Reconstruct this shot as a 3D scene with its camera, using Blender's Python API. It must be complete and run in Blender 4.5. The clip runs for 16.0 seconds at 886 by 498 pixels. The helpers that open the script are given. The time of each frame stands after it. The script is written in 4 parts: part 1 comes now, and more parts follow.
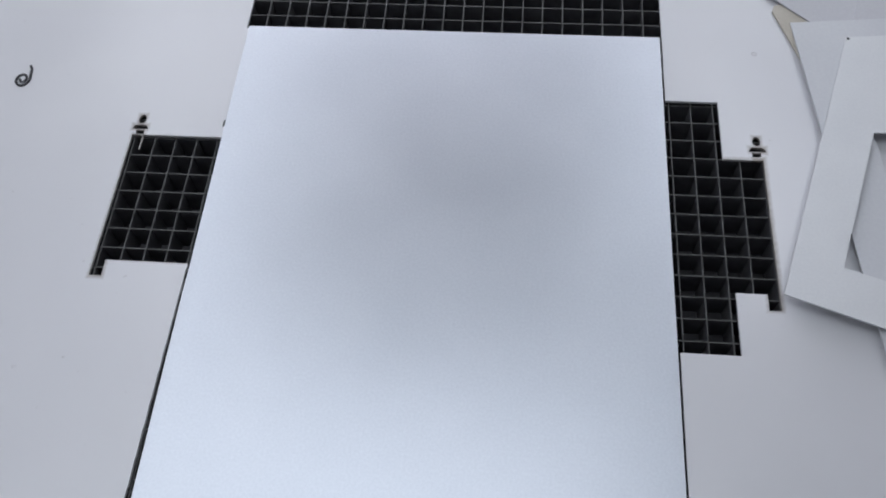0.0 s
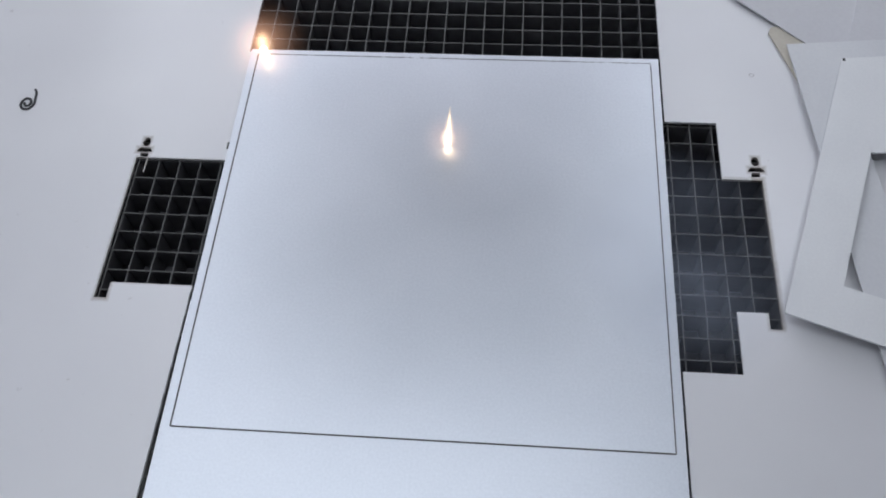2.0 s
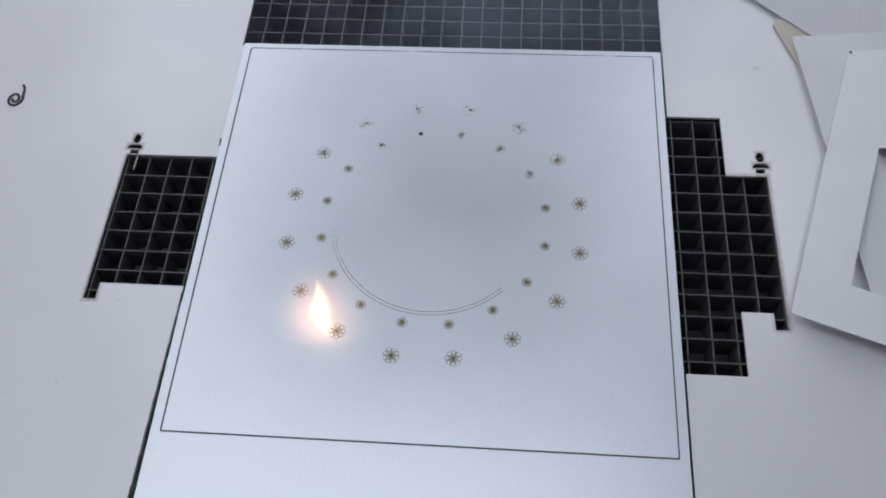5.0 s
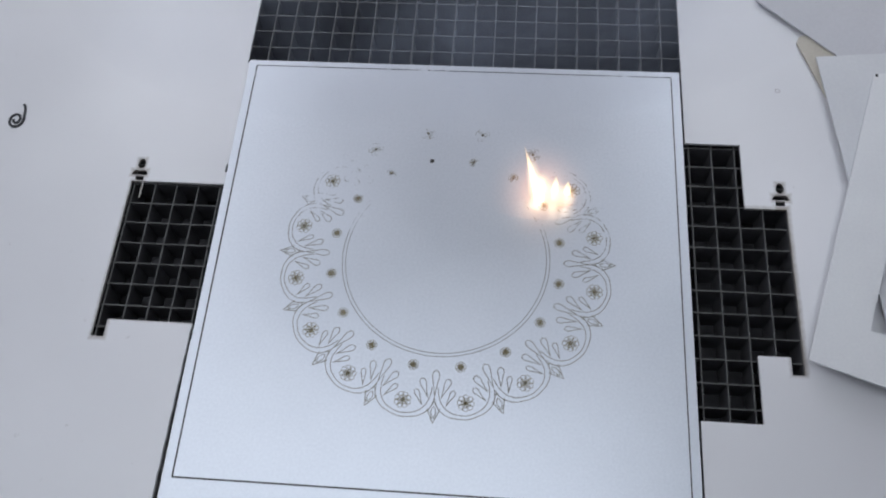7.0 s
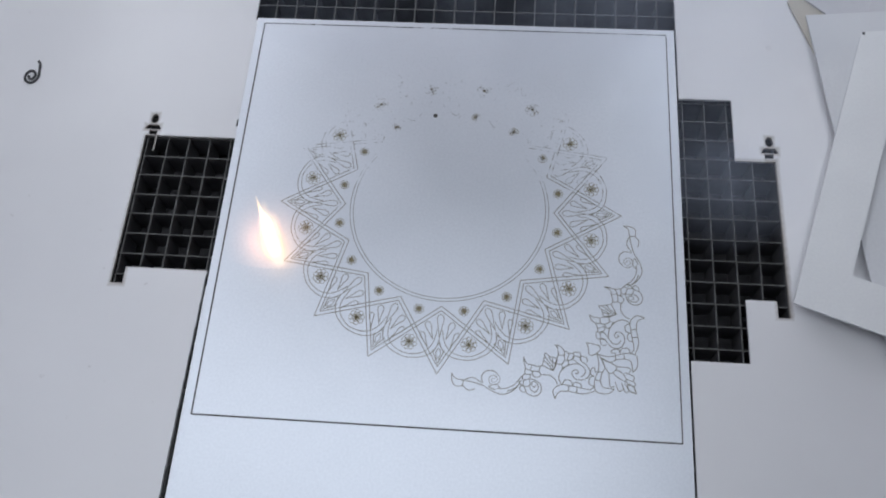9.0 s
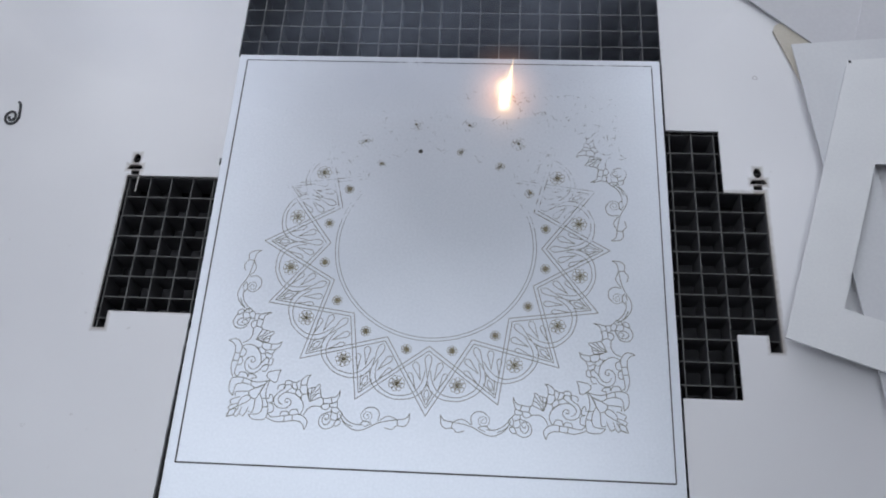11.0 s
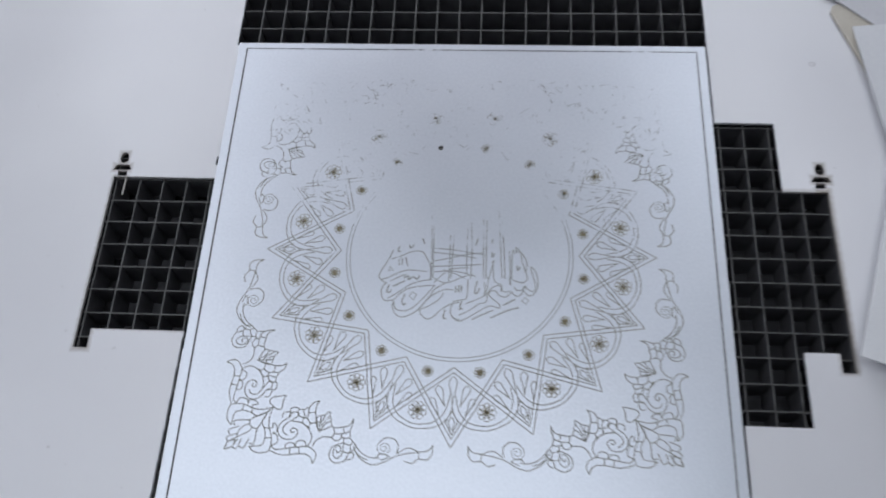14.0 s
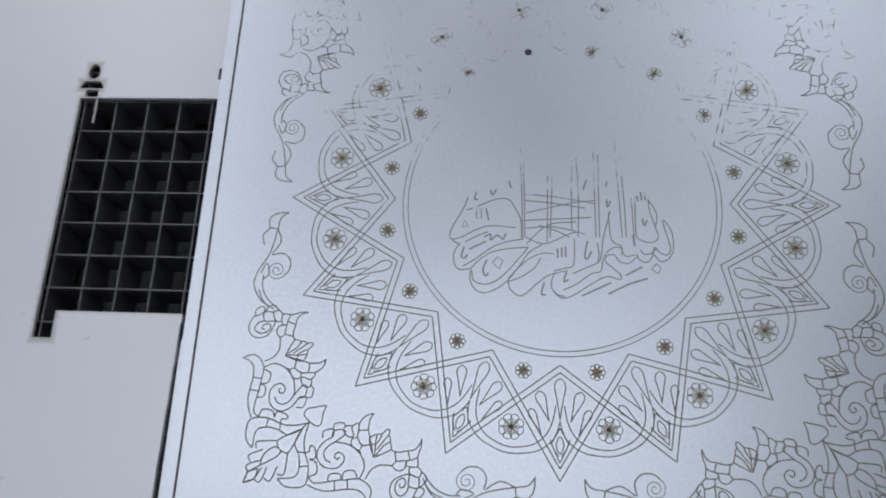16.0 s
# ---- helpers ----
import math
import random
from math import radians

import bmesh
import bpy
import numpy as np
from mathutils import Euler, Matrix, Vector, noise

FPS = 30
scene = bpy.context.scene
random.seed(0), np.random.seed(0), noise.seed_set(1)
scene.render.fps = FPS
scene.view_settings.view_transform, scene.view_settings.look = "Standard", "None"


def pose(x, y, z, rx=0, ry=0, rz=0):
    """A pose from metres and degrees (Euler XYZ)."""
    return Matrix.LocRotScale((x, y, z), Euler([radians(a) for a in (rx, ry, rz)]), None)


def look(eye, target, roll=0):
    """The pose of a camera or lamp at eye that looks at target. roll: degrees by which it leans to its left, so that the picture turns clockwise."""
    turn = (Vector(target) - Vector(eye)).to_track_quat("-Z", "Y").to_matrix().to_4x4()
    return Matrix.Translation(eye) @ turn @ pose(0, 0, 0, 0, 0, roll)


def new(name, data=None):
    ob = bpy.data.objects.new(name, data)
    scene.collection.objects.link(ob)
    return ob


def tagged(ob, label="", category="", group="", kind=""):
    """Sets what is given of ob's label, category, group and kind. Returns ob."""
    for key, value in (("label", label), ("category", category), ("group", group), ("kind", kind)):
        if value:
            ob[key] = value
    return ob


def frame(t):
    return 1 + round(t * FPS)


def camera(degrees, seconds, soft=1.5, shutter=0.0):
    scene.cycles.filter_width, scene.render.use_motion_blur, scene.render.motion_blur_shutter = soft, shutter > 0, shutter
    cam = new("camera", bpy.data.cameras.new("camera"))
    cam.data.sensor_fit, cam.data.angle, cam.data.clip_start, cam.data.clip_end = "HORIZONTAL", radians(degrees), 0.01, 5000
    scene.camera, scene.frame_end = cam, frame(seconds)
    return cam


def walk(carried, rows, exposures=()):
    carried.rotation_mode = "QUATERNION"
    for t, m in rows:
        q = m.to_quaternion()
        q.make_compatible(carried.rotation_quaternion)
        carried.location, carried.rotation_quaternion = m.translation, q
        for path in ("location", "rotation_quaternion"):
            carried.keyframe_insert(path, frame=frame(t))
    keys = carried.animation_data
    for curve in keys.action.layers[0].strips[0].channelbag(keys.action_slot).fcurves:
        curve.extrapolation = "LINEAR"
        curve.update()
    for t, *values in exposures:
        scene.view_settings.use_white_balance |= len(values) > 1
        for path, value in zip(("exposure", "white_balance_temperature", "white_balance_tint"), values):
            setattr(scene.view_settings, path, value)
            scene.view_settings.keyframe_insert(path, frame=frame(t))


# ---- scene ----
cam = camera(53.8, 16.0, soft=1.9, shutter=0.5)
PATH = [
    (0, (0.071, -0.437, 0.692), (-0.077, 0.54, -1.047), -4.8),
    (0.5, (0.068, -0.446, 0.697), (-0.081, 0.548, -1.031), -4.6),
    (1, (0.066, -0.449, 0.697), (-0.089, 0.552, -1.028), -5.0),
    (1.5, (0.067, -0.445, 0.698), (-0.082, 0.56, -1.025), -4.9),
    (2, (0.065, -0.438, 0.699), (-0.076, 0.575, -1.021), -4.5),
    (2.5, (0.069, -0.434, 0.692), (-0.074, 0.578, -1.028), -4.7),
    (3, (0.068, -0.43, 0.691), (-0.079, 0.572, -1.034), -5.0),
    (3.5, (0.069, -0.428, 0.688), (-0.075, 0.573, -1.038), -4.9),
    (6, (0.065, -0.407, 0.685), (-0.077, 0.578, -1.05), -4.8),
    (6.5, (0.064, -0.358, 0.705), (-0.086, 0.586, -1.051), -5.5),
    (7, (0.056, -0.34, 0.714), (-0.092, 0.536, -1.078), -6.0),
    (7.5, (0.045, -0.371, 0.734), (-0.109, 0.462, -1.078), -6.6),
    (8, (0.046, -0.383, 0.743), (-0.115, 0.422, -1.08), -7.2),
    (8.5, (0.046, -0.384, 0.744), (-0.105, 0.419, -1.082), -6.7),
    (9, (0.05, -0.371, 0.74), (-0.08, 0.439, -1.084), -5.6),
    (11.5, (0.056, -0.346, 0.738), (-0.061, 0.507, -1.067), -5.4),
    (12, (0.055, -0.342, 0.738), (-0.058, 0.516, -1.065), -5.1),
    (12.5, (0.056, -0.338, 0.734), (-0.052, 0.521, -1.069), -5.0),
    (13, (0.055, -0.335, 0.735), (-0.049, 0.53, -1.065), -4.7),
    (13.5, (0.054, -0.334, 0.721), (-0.055, 0.548, -1.071), -5.0),
    (14, (0.033, -0.309, 0.657), (-0.095, 0.549, -1.146), -6.3),
    (14.3, (0.003, -0.278, 0.627), (-0.105, 0.496, -1.214), -6.2),
    (14.5, (-0.005, -0.28, 0.59), (-0.156, 0.462, -1.261), -9.2),
    (15, (-0.009, -0.235, 0.564), (-0.216, 0.404, -1.32), -15.8),
    (15.5, (-0.014, -0.218, 0.533), (-0.217, 0.443, -1.343), -15.3),
    (16, (-0.028, -0.202, 0.485), (-0.186, 0.459, -1.396), -11.5),
]
walk(cam, [(t, look(eye, target, roll)) for t, eye, target, roll in PATH],
     exposures=[(0, -0.03), (3.5, -0.07), (7.5, -0.1), (9, -0.09), (12.5, -0.04), (14, -0.02), (14.6, 0.02), (15.3, -0.08), (16, -0.15)])

# ---- world, lamps, exposure ----
world = bpy.data.worlds.new("world")
scene.world = world
world.use_nodes = True
wn = world.node_tree
sky = wn.nodes.new("ShaderNodeTexSky")
sky.sky_type, sky.sun_disc, sky.sun_elevation, sky.sun_rotation = "NISHITA", False, radians(38), radians(250)
wn.links.new(sky.outputs[0], wn.nodes["Background"].inputs[0])
wn.nodes["Background"].inputs[1].default_value = 0.12


def area_lamp(name, m, sx, sy, watts, colour):
    data = bpy.data.lights.new(name, "AREA")
    data.shape, data.size, data.size_y, data.energy, data.color = "RECTANGLE", sx, sy, watts, colour
    ob = new(name, data)
    ob.matrix_world = m
    return tagged(ob, kind="structure")


# Added lights, all unseen: daylight as from a far window; ceiling panels: (x, y, size x, size y, watts).
PANELS = [(-0.42, 0.02, 2.0, 0.8, 4.4), (-1.06, 1.36, 0.34, 1.7, 4.2), (0.82, 1.50, 0.5, 1.4, 3.1)]
area_lamp("assumed_window_light", look((-0.35, 2.93, 0.95), (-0.1, 0.2, 0.1)), 2.2, 1.3, 42, (0.89, 0.90, 1.0))
# Panels sized and placed by the glare wanted on sheet and board.
for px, py, sx, sy, watts in PANELS:
    area_lamp("panel_light", look((px, py, 1.66), (px, py, 0)), sx, sy, watts, (0.89, 0.905, 1.0))


# ---- materials ----
def material(name, rough=0.5, metal=0.0):
    m = bpy.data.materials.new(name)
    m.use_nodes = True
    b = m.node_tree.nodes["Principled BSDF"]
    b.inputs["Roughness"].default_value, b.inputs["Metallic"].default_value = rough, metal
    return m, m.node_tree, b


def node(t, kind, **sets):
    n = t.nodes.new(kind)
    for k, v in sets.items():
        n.inputs[k.replace("_", " ")].default_value = v
    return n


def noise_tex(t, scale, detail=4, space="Object"):
    c = t.nodes.new("ShaderNodeTexCoord")
    n = node(t, "ShaderNodeTexNoise", Scale=scale, Detail=detail)
    t.links.new(c.outputs[space], n.inputs["Vector"])
    return n.outputs["Fac"]


def ramp(t, fac, stops):
    r = t.nodes.new("ShaderNodeValToRGB")
    e = r.color_ramp.elements
    while len(e) < len(stops):
        e.new(0.5)
    for el, (p, c) in zip(e, stops):
        el.position, el.color = p, (*c, 1) if len(c) == 3 else c
    t.links.new(fac, r.inputs[0])
    return r.outputs[0]


def mix(t, fac, a, b, blend="MIX"):
    n = t.nodes.new("ShaderNodeMix")
    n.data_type, n.blend_type = "RGBA", blend
    for sock, v in ((n.inputs[0], fac), (n.inputs[6], a), (n.inputs[7], b)):
        if isinstance(v, (int, float, tuple)):
            sock.default_value = v
        else:
            t.links.new(v, sock)
    return n.outputs[2]


def maths(t, op, a, b=0.0, clamp=False):
    n = t.nodes.new("ShaderNodeMath")
    n.operation, n.use_clamp = op, clamp
    for sock, v in zip(n.inputs, (a, b)):
        if isinstance(v, (int, float)):
            sock.default_value = v
        else:
            t.links.new(v, sock)
    return n.outputs[0]


def bump(t, bsdf, height, strength, dist):
    n = node(t, "ShaderNodeBump", Strength=strength, Distance=dist)
    t.links.new(height, n.inputs["Height"])
    t.links.new(n.outputs[0], bsdf.inputs["Normal"])


def two_scale(name, low, high, rough, metal=0.0, coarse=3.0, fine=180.0, bumps=0.1, space="Object"):
    """Plain surface with blotches and grain between two near colours."""
    m, t, b = material(name, rough, metal)
    f = maths(t, "ADD", maths(t, "MULTIPLY", noise_tex(t, coarse, 3, space), 0.65), maths(t, "MULTIPLY", noise_tex(t, fine, 2, space), 0.35))
    t.links.new(ramp(t, f, [(0.32, low), (0.68, high)]), b.inputs["Base Color"])
    t.links.new(maths(t, "ADD", maths(t, "MULTIPLY", f, 0.16), rough - 0.08), b.inputs["Roughness"])
    if bumps:
        bump(t, b, noise_tex(t, fine, 2, space), bumps, 0.0004)
    return m


def make_board():
    """White coated sheet, scorched brown along the laser cuts."""
    m, t, b = material("white_coated_board", 0.38)
    c = t.nodes.new("ShaderNodeTexCoord")
    sep = t.nodes.new("ShaderNodeSeparateXYZ")
    t.links.new(c.outputs["Object"], sep.inputs[0])
    ax = maths(t, "ABSOLUTE", sep.outputs[0])
    y = sep.outputs[1]

    def box(cx, cy, hx, hy):
        dx = maths(t, "SUBTRACT", maths(t, "ABSOLUTE", maths(t, "SUBTRACT", ax, cx)), hx)
        dy = maths(t, "SUBTRACT", maths(t, "ABSOLUTE", maths(t, "SUBTRACT", y, cy)), hy)
        return maths(t, "MAXIMUM", dx, dy)

    d = maths(t, "MINIMUM", box(0.3050, -0.0115, 0.0055, 0.0805), box(0.3055, 0.0785, 0.0072, 0.003))
    d = maths(t, "MINIMUM", d, box(0.3055, 0.088, 0.003, 0.006))
    d2 = box(0.262, -0.003, 0.041, 0.072)
    jag = maths(t, "MULTIPLY", noise_tex(t, 260, 3), 0.0026)
    burn = maths(t, "SUBTRACT", 1.0, maths(t, "DIVIDE", maths(t, "ADD", d, jag), 0.0048), True)
    burn2 = maths(t, "SUBTRACT", 1.0, maths(t, "DIVIDE", maths(t, "ADD", d2, jag), 0.0030), True)
    burn = maths(t, "MAXIMUM", maths(t, "POWER", burn, 1.0), maths(t, "MULTIPLY", burn2, 0.5))
    base = ramp(t, noise_tex(t, 2.2, 3), [(0.3, (0.74, 0.74, 0.77)), (0.7, (0.80, 0.80, 0.82))])
    smear = ramp(t, noise_tex(t, 7, 2), [(0.35, (0, 0, 0)), (0.75, (0.16, 0.16, 0.16))])
    base = mix(t, smear, base, (0.60, 0.60, 0.63, 1))
    dust = ramp(t, noise_tex(t, 95, 5), [(0.72, (0, 0, 0)), (0.80, (0.55, 0.55, 0.55))])
    base = mix(t, dust, base, (0.36, 0.34, 0.33, 1))
    t.links.new(mix(t, maths(t, "MULTIPLY", burn, 0.75), base, (0.15, 0.10, 0.045, 1)), b.inputs["Base Color"])
    b.inputs["Specular IOR Level"].default_value = 1.0
    t.links.new(maths(t, "ADD", maths(t, "MULTIPLY", noise_tex(t, 3, 1), 0.10), 0.24), b.inputs["Roughness"])
    bump(t, b, noise_tex(t, 2.3, 1), 0.8, 0.03)
    return m


def make_sheet_metal():
    """Pale zinc-grey sheet with a fine mottled grain."""
    m, t, b = material("pale_sheet_metal", 0.45, 0.85)
    grain = noise_tex(t, 420, 3)
    v = node(t, "ShaderNodeTexVoronoi", Scale=330.0)
    c = t.nodes.new("ShaderNodeTexCoord")
    t.links.new(c.outputs["Object"], v.inputs["Vector"])
    big = noise_tex(t, 9, 4)
    f = maths(t, "ADD", maths(t, "MULTIPLY", big, 0.45), maths(t, "MULTIPLY", grain, 0.55))
    t.links.new(ramp(t, f, [(0.3, (0.582, 0.613, 0.666)), (0.7, (0.672, 0.703, 0.756))]), b.inputs["Base Color"])
    t.links.new(maths(t, "ADD", maths(t, "MULTIPLY", f, 0.20), 0.29), b.inputs["Roughness"])
    bump(t, b, maths(t, "ADD", maths(t, "MULTIPLY", v.outputs["Distance"], 0.5), grain), 0.12, 0.0004)
    return m


def make_mark(name, dark, pale, weak):
    """Laser-burnt line: brown-grey, fainter and broken into specks towards the far side of the sheet.
    weak: y where it begins to break, y where it is worst, opacity, share lost there."""
    m, t, b = material(name, 0.75)
    g = t.nodes.new("ShaderNodeNewGeometry")
    sep = t.nodes.new("ShaderNodeSeparateXYZ")
    t.links.new(g.outputs["Position"], sep.inputs[0])
    n1 = node(t, "ShaderNodeTexNoise", Scale=150.0, Detail=3.0)
    n2 = node(t, "ShaderNodeTexNoise", Scale=700.0, Detail=2.0)
    n3 = node(t, "ShaderNodeTexNoise", Scale=16.0, Detail=2.0)
    for n in (n1, n2, n3):
        t.links.new(g.outputs["Position"], n.inputs["Vector"])
    t.links.new(ramp(t, n2.outputs[0], [(0.35, dark), (0.65, pale)]), b.inputs["Base Color"])
    near, far, full, worst = weak
    s = t.nodes.new("ShaderNodeMapRange")
    s.inputs[1].default_value, s.inputs[2].default_value, s.inputs[3].default_value, s.inputs[4].default_value = near, far, 0.02, worst
    t.links.new(sep.outputs[1], s.inputs[0])
    patchy = maths(t, "ADD", n1.outputs[0], maths(t, "MULTIPLY", maths(t, "SUBTRACT", n3.outputs[0], 0.5), 0.5))
    a = maths(t, "MULTIPLY", maths(t, "SUBTRACT", patchy, s.outputs[0]), 6.0, True)
    thin = t.nodes.new("ShaderNodeMapRange")
    thin.inputs[1].default_value, thin.inputs[2].default_value, thin.inputs[3].default_value, thin.inputs[4].default_value = near, far, full, full * (1.15 - worst)
    t.links.new(sep.outputs[1], thin.inputs[0])
    t.links.new(maths(t, "MULTIPLY", a, thin.outputs[0]), b.inputs["Alpha"])
    return m


def make_slat():
    """Sooty steel blade with a rubbed top edge."""
    m, t, b = material("sooty_blade", 0.5, 0.4)
    g = t.nodes.new("ShaderNodeNewGeometry")
    sep = t.nodes.new("ShaderNodeSeparateXYZ")
    t.links.new(g.outputs["Normal"], sep.inputs[0])
    top = maths(t, "GREATER_THAN", sep.outputs[2], 0.5)
    n = noise_tex(t, 60, 4)
    # Soot lightened to put the haze over the dark cells into the colour.
    hazed_soot = ramp(t, n, [(0.3, (0.100, 0.100, 0.108)), (0.7, (0.16, 0.161, 0.172))])
    rub = ramp(t, n, [(0.35, (0.07, 0.07, 0.067)), (0.7, (0.15, 0.15, 0.147))])
    t.links.new(mix(t, top, hazed_soot, rub), b.inputs["Base Color"])
    return m


def glow(name, colour, power, clear=False, fading=False):
    """Gives off light: burning gas, its painted halo, lamp faces, the pointer; some see-through."""
    m = bpy.data.materials.new(name)
    m.use_nodes = True
    t = m.node_tree
    t.nodes.clear()
    out = t.nodes.new("ShaderNodeOutputMaterial")
    e = node(t, "ShaderNodeEmission", Color=(*colour, 1), Strength=power)
    if fading:
        c, g, mp = t.nodes.new("ShaderNodeTexCoord"), t.nodes.new("ShaderNodeTexGradient"), t.nodes.new("ShaderNodeMapping")
        g.gradient_type = "SPHERICAL"
        mp.inputs["Location"].default_value, mp.inputs["Scale"].default_value = (-1, -1, 0), (2, 2, 0)
        t.links.new(c.outputs["Generated"], mp.inputs["Vector"])
        t.links.new(mp.outputs[0], g.inputs["Vector"])
        t.links.new(maths(t, "MULTIPLY", maths(t, "POWER", g.outputs["Fac"], 1.6), power), e.inputs["Strength"])
    if clear:
        a, tr = t.nodes.new("ShaderNodeAddShader"), t.nodes.new("ShaderNodeBsdfTransparent")
        t.links.new(e.outputs[0], a.inputs[0])
        t.links.new(tr.outputs[0], a.inputs[1])
        t.links.new(a.outputs[0], out.inputs[0])
    else:
        t.links.new(e.outputs[0], out.inputs[0])
    return m


def make_smoke():
    """Thin bluish smoke, thickest in the middle of a wisp and torn by noise."""
    m = bpy.data.materials.new("thin_smoke")
    m.use_nodes = True
    t = m.node_tree
    t.nodes.clear()
    out, mx = t.nodes.new("ShaderNodeOutputMaterial"), t.nodes.new("ShaderNodeMixShader")
    c = t.nodes.new("ShaderNodeTexCoord")
    g = t.nodes.new("ShaderNodeTexGradient")
    g.gradient_type = "SPHERICAL"
    mp = t.nodes.new("ShaderNodeMapping")
    mp.inputs["Location"].default_value, mp.inputs["Scale"].default_value = (-1, -1, 0), (2, 2, 0)
    t.links.new(c.outputs["Generated"], mp.inputs["Vector"])
    t.links.new(mp.outputs[0], g.inputs["Vector"])
    torn = ramp(t, noise_tex(t, 7, 4), [(0.30, (0.12, 0.12, 0.12)), (0.70, (1, 1, 1))])
    a = maths(t, "MULTIPLY", maths(t, "MULTIPLY", maths(t, "POWER", g.outputs["Fac"], 0.7), torn), 0.25)
    t.links.new(a, mx.inputs[0])
    t.links.new(t.nodes.new("ShaderNodeBsdfTransparent").outputs[0], mx.inputs[1])
    t.links.new(node(t, "ShaderNodeBsdfDiffuse", Color=(0.60, 0.68, 0.85, 1)).outputs[0], mx.inputs[2])
    t.links.new(mx.outputs[0], out.inputs[0])
    return m


def make_tongue():
    """Flame that thins out towards its tip."""
    m = bpy.data.materials.new("flame_tongue")
    m.use_nodes = True
    t = m.node_tree
    t.nodes.clear()
    out, mx = t.nodes.new("ShaderNodeOutputMaterial"), t.nodes.new("ShaderNodeMixShader")
    c, sep = t.nodes.new("ShaderNodeTexCoord"), t.nodes.new("ShaderNodeSeparateXYZ")
    t.links.new(c.outputs["Generated"], sep.inputs[0])
    t.links.new(ramp(t, sep.outputs[2], [(0.0, (0.9, 0.9, 0.9)), (0.40, (0.45, 0.45, 0.45)), (1.0, (0.04, 0.04, 0.04))]), mx.inputs[0])
    t.links.new(t.nodes.new("ShaderNodeBsdfTransparent").outputs[0], mx.inputs[1])
    t.links.new(node(t, "ShaderNodeEmission", Color=(1.0, 0.76, 0.48, 1), Strength=3.0).outputs[0], mx.inputs[2])
    t.links.new(mx.outputs[0], out.inputs[0])
    return m


BOARD, METAL, SLAT = make_board(), make_sheet_metal(), make_slat()
PALE = make_mark("pale_burnt_line", (0.23, 0.215, 0.18), (0.37, 0.35, 0.305), (-0.05, 0.11, 0.78, 0.58))
LINE = make_mark("burnt_line", (0.16, 0.15, 0.12), (0.30, 0.285, 0.245), (0.00, 0.14, 0.86, 0.54))
PETAL = make_mark("burnt_petal", (0.16, 0.13, 0.07), (0.34, 0.295, 0.19), (-0.04, 0.14, 0.84, 0.46))
SPOT = make_mark("burnt_spot", (0.050, 0.042, 0.022), (0.16, 0.13, 0.075), (0.05, 0.16, 0.95, 0.30))
RULE = make_mark("deep_cut_line", (0.020, 0.018, 0.016), (0.06, 0.055, 0.05), (0.10, 0.23, 0.97, 0.36))
FAINT = make_mark("faint_line", (0.20, 0.20, 0.185), (0.33, 0.33, 0.315), (-0.03, 0.07, 0.80, 0.66))
INK = make_mark("pale_script_line", (0.33, 0.325, 0.305), (0.43, 0.425, 0.40), (-0.04, 0.05, 0.64, 0.56))
GHOST = make_mark("ghost_line", (0.26, 0.26, 0.25), (0.37, 0.37, 0.36), (-0.09, 0.02, 0.6, 0.60))
SMOKE = make_smoke()
POINTER = glow("pointer_red", (1.0, 0.40, 0.54), 0.70)
CARD = two_scale("white_card", (0.66, 0.67, 0.70), (0.74, 0.75, 0.77), 0.45, 0.0, 6, 300)
CARD_METAL = two_scale("pale_frame_sheet", (0.77, 0.78, 0.80), (0.85, 0.86, 0.87), 0.42, 0.15, 12, 420)
CARD_GREY = two_scale("grey_white_card", (0.58, 0.58, 0.61), (0.66, 0.66, 0.69), 0.5, 0.0, 5, 300)
BEIGE = two_scale("beige_card", (0.52, 0.48, 0.41), (0.62, 0.58, 0.50), 0.6, 0.0, 20, 300)
BLACK = two_scale("charred_black", (0.010, 0.010, 0.014), (0.03, 0.03, 0.035), 0.5, 0.0, 40, 300)
TRAY = two_scale("dark_tray", (0.032, 0.032, 0.036), (0.060, 0.060, 0.067), 0.6, 0.2, 8, 90)
BAR = two_scale("grey_support", (0.10, 0.10, 0.105), (0.17, 0.17, 0.18), 0.5, 0.5, 20, 120)
CABINET = two_scale("machine_enamel", (0.28, 0.30, 0.33), (0.34, 0.36, 0.39), 0.4, 0.0, 4, 120)
PAINT = two_scale("wall_paint", (0.62, 0.63, 0.65), (0.70, 0.71, 0.73), 0.8, 0.0, 1.5, 60)
# Ceiling colour kept dim and warm to darken its reflection in the sheet.
CEIL = two_scale("ceiling_paint", (0.43, 0.415, 0.39), (0.51, 0.495, 0.47), 0.9, 0.0, 1.5, 60)
CONCRETE = two_scale("concrete_floor", (0.20, 0.20, 0.20), (0.32, 0.31, 0.30), 0.7, 0.0, 2.0, 80)
RING = two_scale("grey_dent", (0.42, 0.40, 0.42), (0.55, 0.53, 0.55), 0.4, 0.2, 80, 400)
CORE = glow("flame_core", (1.0, 0.80, 0.56), 6.0)
BURN = glow("flame_body", (1.0, 0.70, 0.42), 1.45, True, True)
TONGUE = make_tongue()
HALO = glow("flame_halo", (1.0, 0.54, 0.36), 0.30, True, True)
LAMP_FACE = glow("lamp_face", (0.82, 0.91, 1.0), 1.2)


